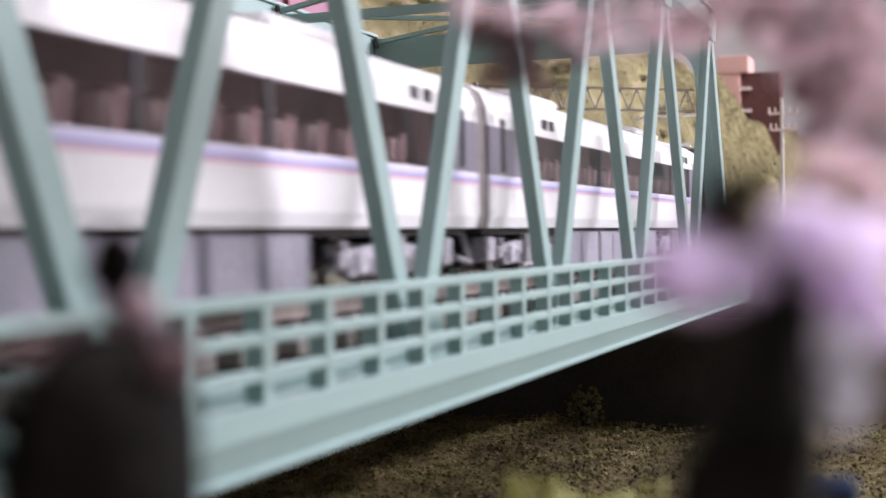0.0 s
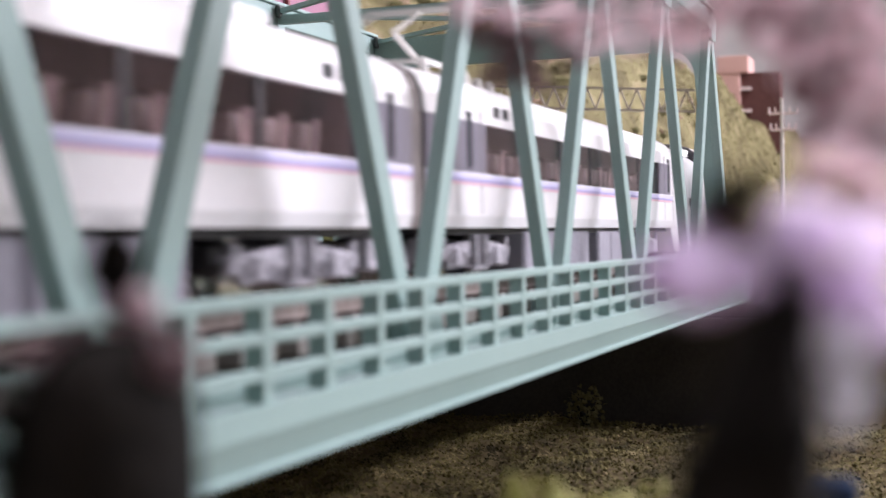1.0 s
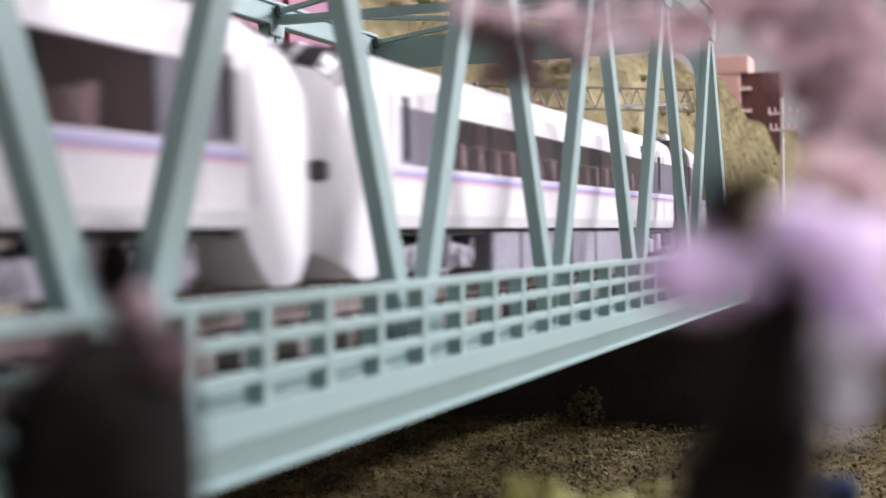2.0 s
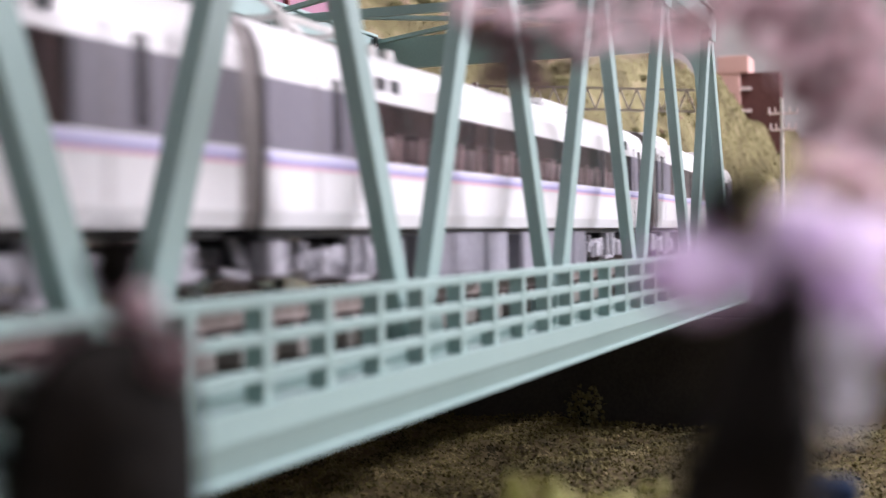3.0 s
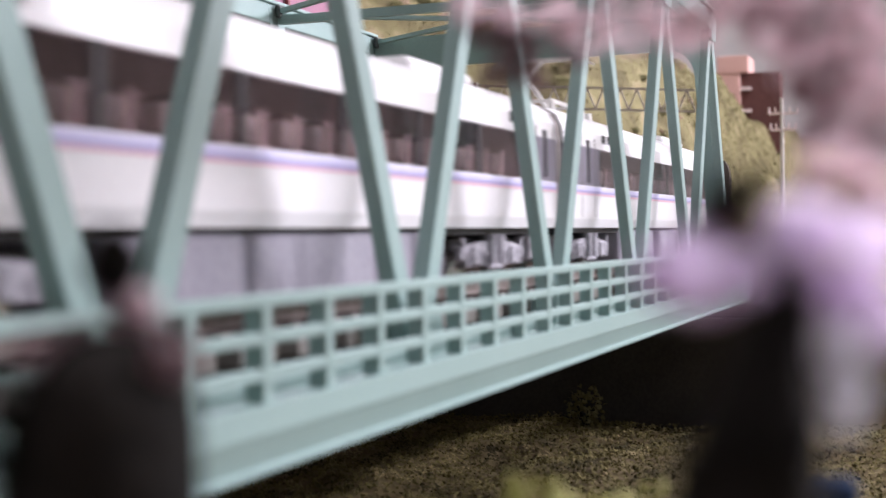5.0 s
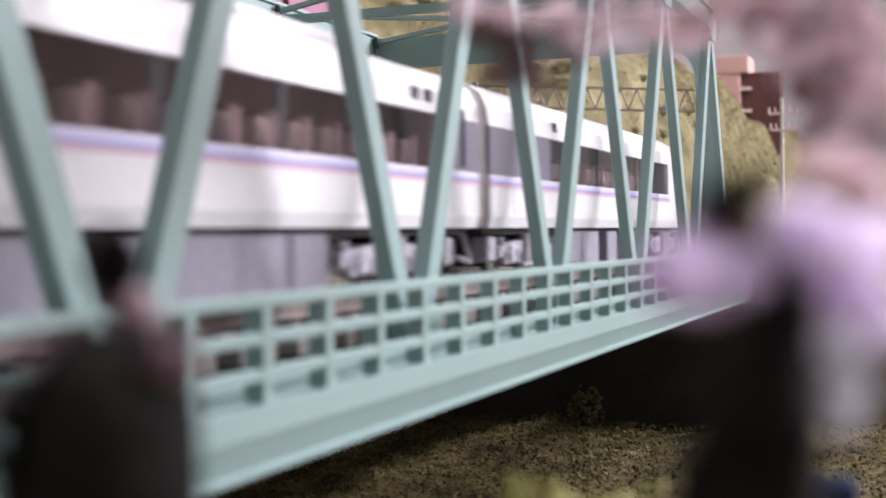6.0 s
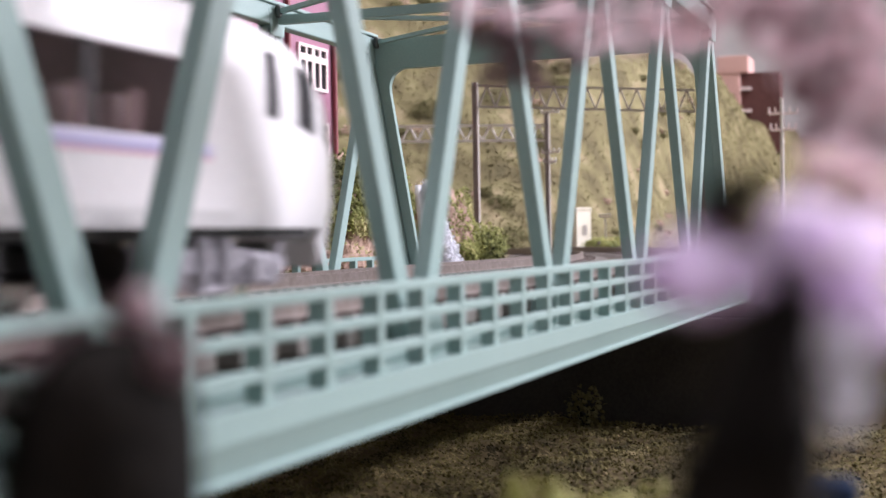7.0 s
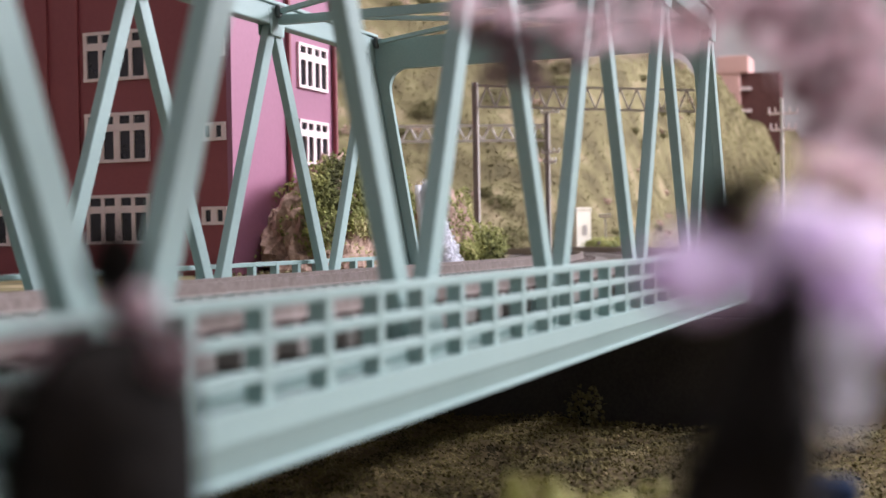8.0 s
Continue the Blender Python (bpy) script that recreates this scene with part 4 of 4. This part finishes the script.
def far_house(x, y, z):
    ob = thing("salmon_building", x, y, z, "salmon-coloured model building with open floors on the mound", "building")
    bm = bmesh.new()
    box(bm, 0, 40, -6, 16, -30, 54, 0.3)
    part("wall", bm, SALMON, ob)
    bm = bmesh.new()
    box(bm, -1.0, 41, -15, 17, 54, 72, 0.4)
    part("roof_block", bm, SALMON, ob)
    bm = bmesh.new()
    box(bm, 5, 40, -46, -6.2, -30, 53.8)
    part("core", bm, MAROON, ob)
    for k in range(3):
        bm = bmesh.new()
        box(bm, 0.5, 36, -17, -6.4, 36 - 23 * k, 39 - 23 * k)
        part("floor_slab", bm, WFRAME, ob)


far_house(1352, 166, 111)


# ---- foreground cherry trees, a hand's width from the lens ----
def cherry(name, base, trunk, clumps, seed, label, mat):
    """trunk: (dx, dy, z, radius) stations from the foot; clumps: (dx, dy, z, radius, flakes)."""
    ob = thing(name, base[0], base[1], FLOOR_Z, label, "tree", "cherry trees")
    bm = bmesh.new()
    rings = []
    for i, (dx, dy, z, r) in enumerate(trunk):
        rings.append([(dx + r * (1 + 0.18 * math.sin(3 * a + i)) * math.cos(a), dy + r * math.sin(a), z + EYE_H) for a in (2 * math.pi * k / 14 for k in range(14))])
    loft(bm, rings)
    part("trunk", bm, BARK, ob, "dark bark trunk", smooth=True)
    tip = trunk[-1]
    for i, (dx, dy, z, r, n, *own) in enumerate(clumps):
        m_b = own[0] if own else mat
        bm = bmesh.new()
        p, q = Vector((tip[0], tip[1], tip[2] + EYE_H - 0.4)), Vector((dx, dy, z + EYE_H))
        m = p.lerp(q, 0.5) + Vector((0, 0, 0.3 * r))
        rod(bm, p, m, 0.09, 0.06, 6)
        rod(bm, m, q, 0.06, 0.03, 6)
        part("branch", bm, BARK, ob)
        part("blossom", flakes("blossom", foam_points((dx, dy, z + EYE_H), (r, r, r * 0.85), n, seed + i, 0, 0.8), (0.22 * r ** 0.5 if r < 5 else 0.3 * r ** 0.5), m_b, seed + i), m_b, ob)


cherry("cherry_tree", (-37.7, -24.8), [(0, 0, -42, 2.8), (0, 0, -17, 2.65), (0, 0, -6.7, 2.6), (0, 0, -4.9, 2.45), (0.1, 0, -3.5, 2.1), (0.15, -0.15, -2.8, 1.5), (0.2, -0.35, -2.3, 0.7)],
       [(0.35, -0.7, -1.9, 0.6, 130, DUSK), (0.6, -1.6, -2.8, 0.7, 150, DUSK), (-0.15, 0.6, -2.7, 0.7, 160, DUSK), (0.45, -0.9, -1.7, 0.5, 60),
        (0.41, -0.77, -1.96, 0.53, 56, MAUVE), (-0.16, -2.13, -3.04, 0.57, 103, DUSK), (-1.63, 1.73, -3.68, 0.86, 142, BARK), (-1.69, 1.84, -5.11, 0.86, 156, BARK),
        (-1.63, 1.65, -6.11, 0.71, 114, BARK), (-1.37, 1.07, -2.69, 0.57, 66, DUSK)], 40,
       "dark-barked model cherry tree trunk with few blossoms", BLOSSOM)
ob = thing("dead_twig_clump", -37.2, -24.9, -2.4, "dark dead twigs on top of the tree stump", "twigs")
part("twig_ball", flakes("twig_ball", foam_points((0, 0, 1.75), (0.62, 0.62, 0.9), 420, 44), 0.22, BARK, 44), BARK, ob)
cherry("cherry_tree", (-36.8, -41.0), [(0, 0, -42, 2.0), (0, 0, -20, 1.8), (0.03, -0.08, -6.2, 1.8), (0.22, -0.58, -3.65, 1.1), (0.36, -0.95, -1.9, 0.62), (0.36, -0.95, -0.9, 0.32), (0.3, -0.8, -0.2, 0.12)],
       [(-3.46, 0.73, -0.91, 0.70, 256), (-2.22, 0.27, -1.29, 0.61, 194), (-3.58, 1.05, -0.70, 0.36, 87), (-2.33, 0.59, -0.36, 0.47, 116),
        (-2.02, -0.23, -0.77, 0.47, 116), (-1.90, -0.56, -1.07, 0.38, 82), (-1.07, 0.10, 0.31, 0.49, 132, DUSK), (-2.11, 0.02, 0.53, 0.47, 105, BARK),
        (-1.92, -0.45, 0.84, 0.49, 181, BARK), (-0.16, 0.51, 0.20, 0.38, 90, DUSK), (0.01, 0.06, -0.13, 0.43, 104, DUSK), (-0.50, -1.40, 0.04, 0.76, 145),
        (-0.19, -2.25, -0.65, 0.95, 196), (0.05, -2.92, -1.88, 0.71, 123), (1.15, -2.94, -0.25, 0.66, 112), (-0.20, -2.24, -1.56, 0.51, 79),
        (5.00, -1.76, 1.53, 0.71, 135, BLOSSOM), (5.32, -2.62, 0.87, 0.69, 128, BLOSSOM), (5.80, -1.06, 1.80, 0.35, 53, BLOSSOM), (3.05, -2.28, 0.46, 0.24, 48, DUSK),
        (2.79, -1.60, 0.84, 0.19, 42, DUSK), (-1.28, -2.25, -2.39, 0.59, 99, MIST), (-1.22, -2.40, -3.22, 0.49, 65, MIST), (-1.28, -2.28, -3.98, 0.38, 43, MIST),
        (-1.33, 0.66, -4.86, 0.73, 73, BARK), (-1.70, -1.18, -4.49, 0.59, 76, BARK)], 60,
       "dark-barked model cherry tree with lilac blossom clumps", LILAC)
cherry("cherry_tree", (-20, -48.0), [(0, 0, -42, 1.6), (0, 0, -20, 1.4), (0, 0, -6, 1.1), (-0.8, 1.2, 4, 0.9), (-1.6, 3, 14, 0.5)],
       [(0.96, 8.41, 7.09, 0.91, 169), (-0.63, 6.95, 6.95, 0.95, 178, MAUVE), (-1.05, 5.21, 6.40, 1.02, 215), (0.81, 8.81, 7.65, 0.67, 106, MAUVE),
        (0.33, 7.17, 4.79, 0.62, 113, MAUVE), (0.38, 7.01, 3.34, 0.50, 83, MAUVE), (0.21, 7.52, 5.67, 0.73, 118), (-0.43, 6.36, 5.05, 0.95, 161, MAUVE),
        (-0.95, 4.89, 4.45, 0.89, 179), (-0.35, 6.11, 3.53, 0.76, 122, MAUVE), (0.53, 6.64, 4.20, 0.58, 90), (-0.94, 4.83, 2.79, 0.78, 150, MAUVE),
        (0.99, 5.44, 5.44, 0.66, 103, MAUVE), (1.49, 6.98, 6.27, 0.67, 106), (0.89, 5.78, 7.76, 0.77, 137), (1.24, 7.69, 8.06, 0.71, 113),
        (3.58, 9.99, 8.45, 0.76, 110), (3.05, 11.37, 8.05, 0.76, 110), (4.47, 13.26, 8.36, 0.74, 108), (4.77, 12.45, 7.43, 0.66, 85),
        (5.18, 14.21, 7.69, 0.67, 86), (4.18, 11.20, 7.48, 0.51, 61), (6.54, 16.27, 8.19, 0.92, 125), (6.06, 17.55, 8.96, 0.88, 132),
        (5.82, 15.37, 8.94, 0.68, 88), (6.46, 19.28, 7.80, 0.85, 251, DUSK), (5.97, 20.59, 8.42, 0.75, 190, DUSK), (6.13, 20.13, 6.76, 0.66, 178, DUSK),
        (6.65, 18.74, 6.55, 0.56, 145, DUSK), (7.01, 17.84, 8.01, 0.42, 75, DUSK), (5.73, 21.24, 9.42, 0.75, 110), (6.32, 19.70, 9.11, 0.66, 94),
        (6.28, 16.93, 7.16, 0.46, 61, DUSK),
        # unseen crown clump, added out of view to shade the bridge's near left end
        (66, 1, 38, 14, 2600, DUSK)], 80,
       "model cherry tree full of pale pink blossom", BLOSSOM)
ob = thing("moss_clump", -8.2, -26.4, FLOOR_Z, "soft yellow-green moss clump on the valley floor", "moss")
bm = bmesh.new()
rod(bm, (0, 0, -0.5), (0.3, -0.4, 22), 2.6, 1.2, 10)
part("stem", bm, BARK, ob)
for i, (dx, dy, dz) in enumerate(((-3.5, 1.6, 22.7), (0.8, -1.2, 23.1), (4.6, -3.0, 22.5), (7.0, -4.8, 21.8))):
    part("tuft", flakes("tuft", foam_points((dx, dy, dz), (4.6, 4.0, 7.2), 1300, 91 + i), 0.6, MOSS, 91 + i), MOSS, ob)
ob = thing("blue_post", -5.0, -40.4, FLOOR_Z, "short blue plastic post", "post")
bm = bmesh.new()
box(bm, -1.3, 1.3, -1.0, 1.0, 0, 30.9, 0.4)
part("shaft", bm, BLUEP, ob)


# ---- the room around the layout ----
def wall(name, x0, x1, y0, y1, z0, z1, label, mat=ROOM):
    me = bpy.data.meshes.new(name)
    bm = bmesh.new()
    box(bm, x0, x1, y0, y1, z0, z1)
    bmesh.ops.recalc_face_normals(bm, faces=bm.faces)
    bm.to_mesh(me)
    bm.free()
    me.materials.append(mat)
    return tagged(new(name, me), label, "wall", kind="structure")


wall("wall_north", -1.8, 2.6, 1.72, 1.8, -0.9, 1.9, "plain painted room wall")
wall("wall_east", 2.4, 2.48, -1.7, 1.72, -0.9, 1.9, "plain painted room wall")
wall("wall_west", -1.68, -1.6, -1.7, 1.72, -0.9, 1.9, "plain painted room wall")
wall("ceiling", -1.8, 2.6, -1.8, 1.8, 1.9, 1.98, "plain white ceiling")
wall("floor", -1.8, 2.6, -1.8, 1.8, -0.98, -0.9, "plain room floor")
wall("wall_south_low", -1.8, 2.6, -1.18, -1.10, -0.9, 0.48, "room wall under the window")
wall("wall_south_high", -1.8, 2.6, -1.18, -1.10, 1.05, 1.9, "room wall over the window")
wall("wall_south_west", -1.8, 0.4, -1.18, -1.10, 0.48, 1.05, "room wall beside the window")
wall("wall_south_east", 1.5, 2.6, -1.18, -1.10, 0.48, 1.05, "room wall beside the window")
lamp = new("ceiling_light")
lamp.location = (0.8, -0.2, 1.9)
tagged(lamp, "white ceiling light with a glowing diffuser", "ceiling light")
me = bpy.data.meshes.new("diffuser")
bm = bmesh.new()
box(bm, -0.6, 0.6, -0.15, 0.15, -0.08, -0.001, 0.02)
bm.to_mesh(me)
bm.free()
me.materials.append(GLOW)
df = new("diffuser", me)
df.parent = lamp


# ---- what moves: the train runs over the bridge towards the west ----
def travelled(t):
    """How far the train has run: gaining speed up to 6 s, then easing off."""
    if t <= 6.0:
        return 172.9 * t + 1.29 * t * t
    k = t - 6.0
    e = min(k, 0.75)
    return 172.9 * 6.0 + 1.29 * 36.0 + 188.38 * e - 9.0 * e * e + 174.88 * (k - e)


def motions():
    for car, offset, turned, length in TRAIN:
        rows = []
        for i in range(33):
            t = i * 0.25
            d = 88.6 + offset - travelled(t)
            # the coach stands on its two bogies
            xa, ya, _ = along(d + 24.5, TRACKS[0])
            xb, yb, _ = along(d + length - 24.5, TRACKS[0])
            a = math.atan2(yb - ya, xb - xa)
            k = length - 24.5 if turned else -24.5       # from the first bogie to the coach's origin
            m = place(xa + math.cos(a) * k, ya + math.sin(a) * k, RAIL_Z)
            m = m @ Matrix.Rotation(a + (math.pi if turned else 0.0), 4, "Z")
            rows.append((t, m))
        walk(car, rows)


motions()
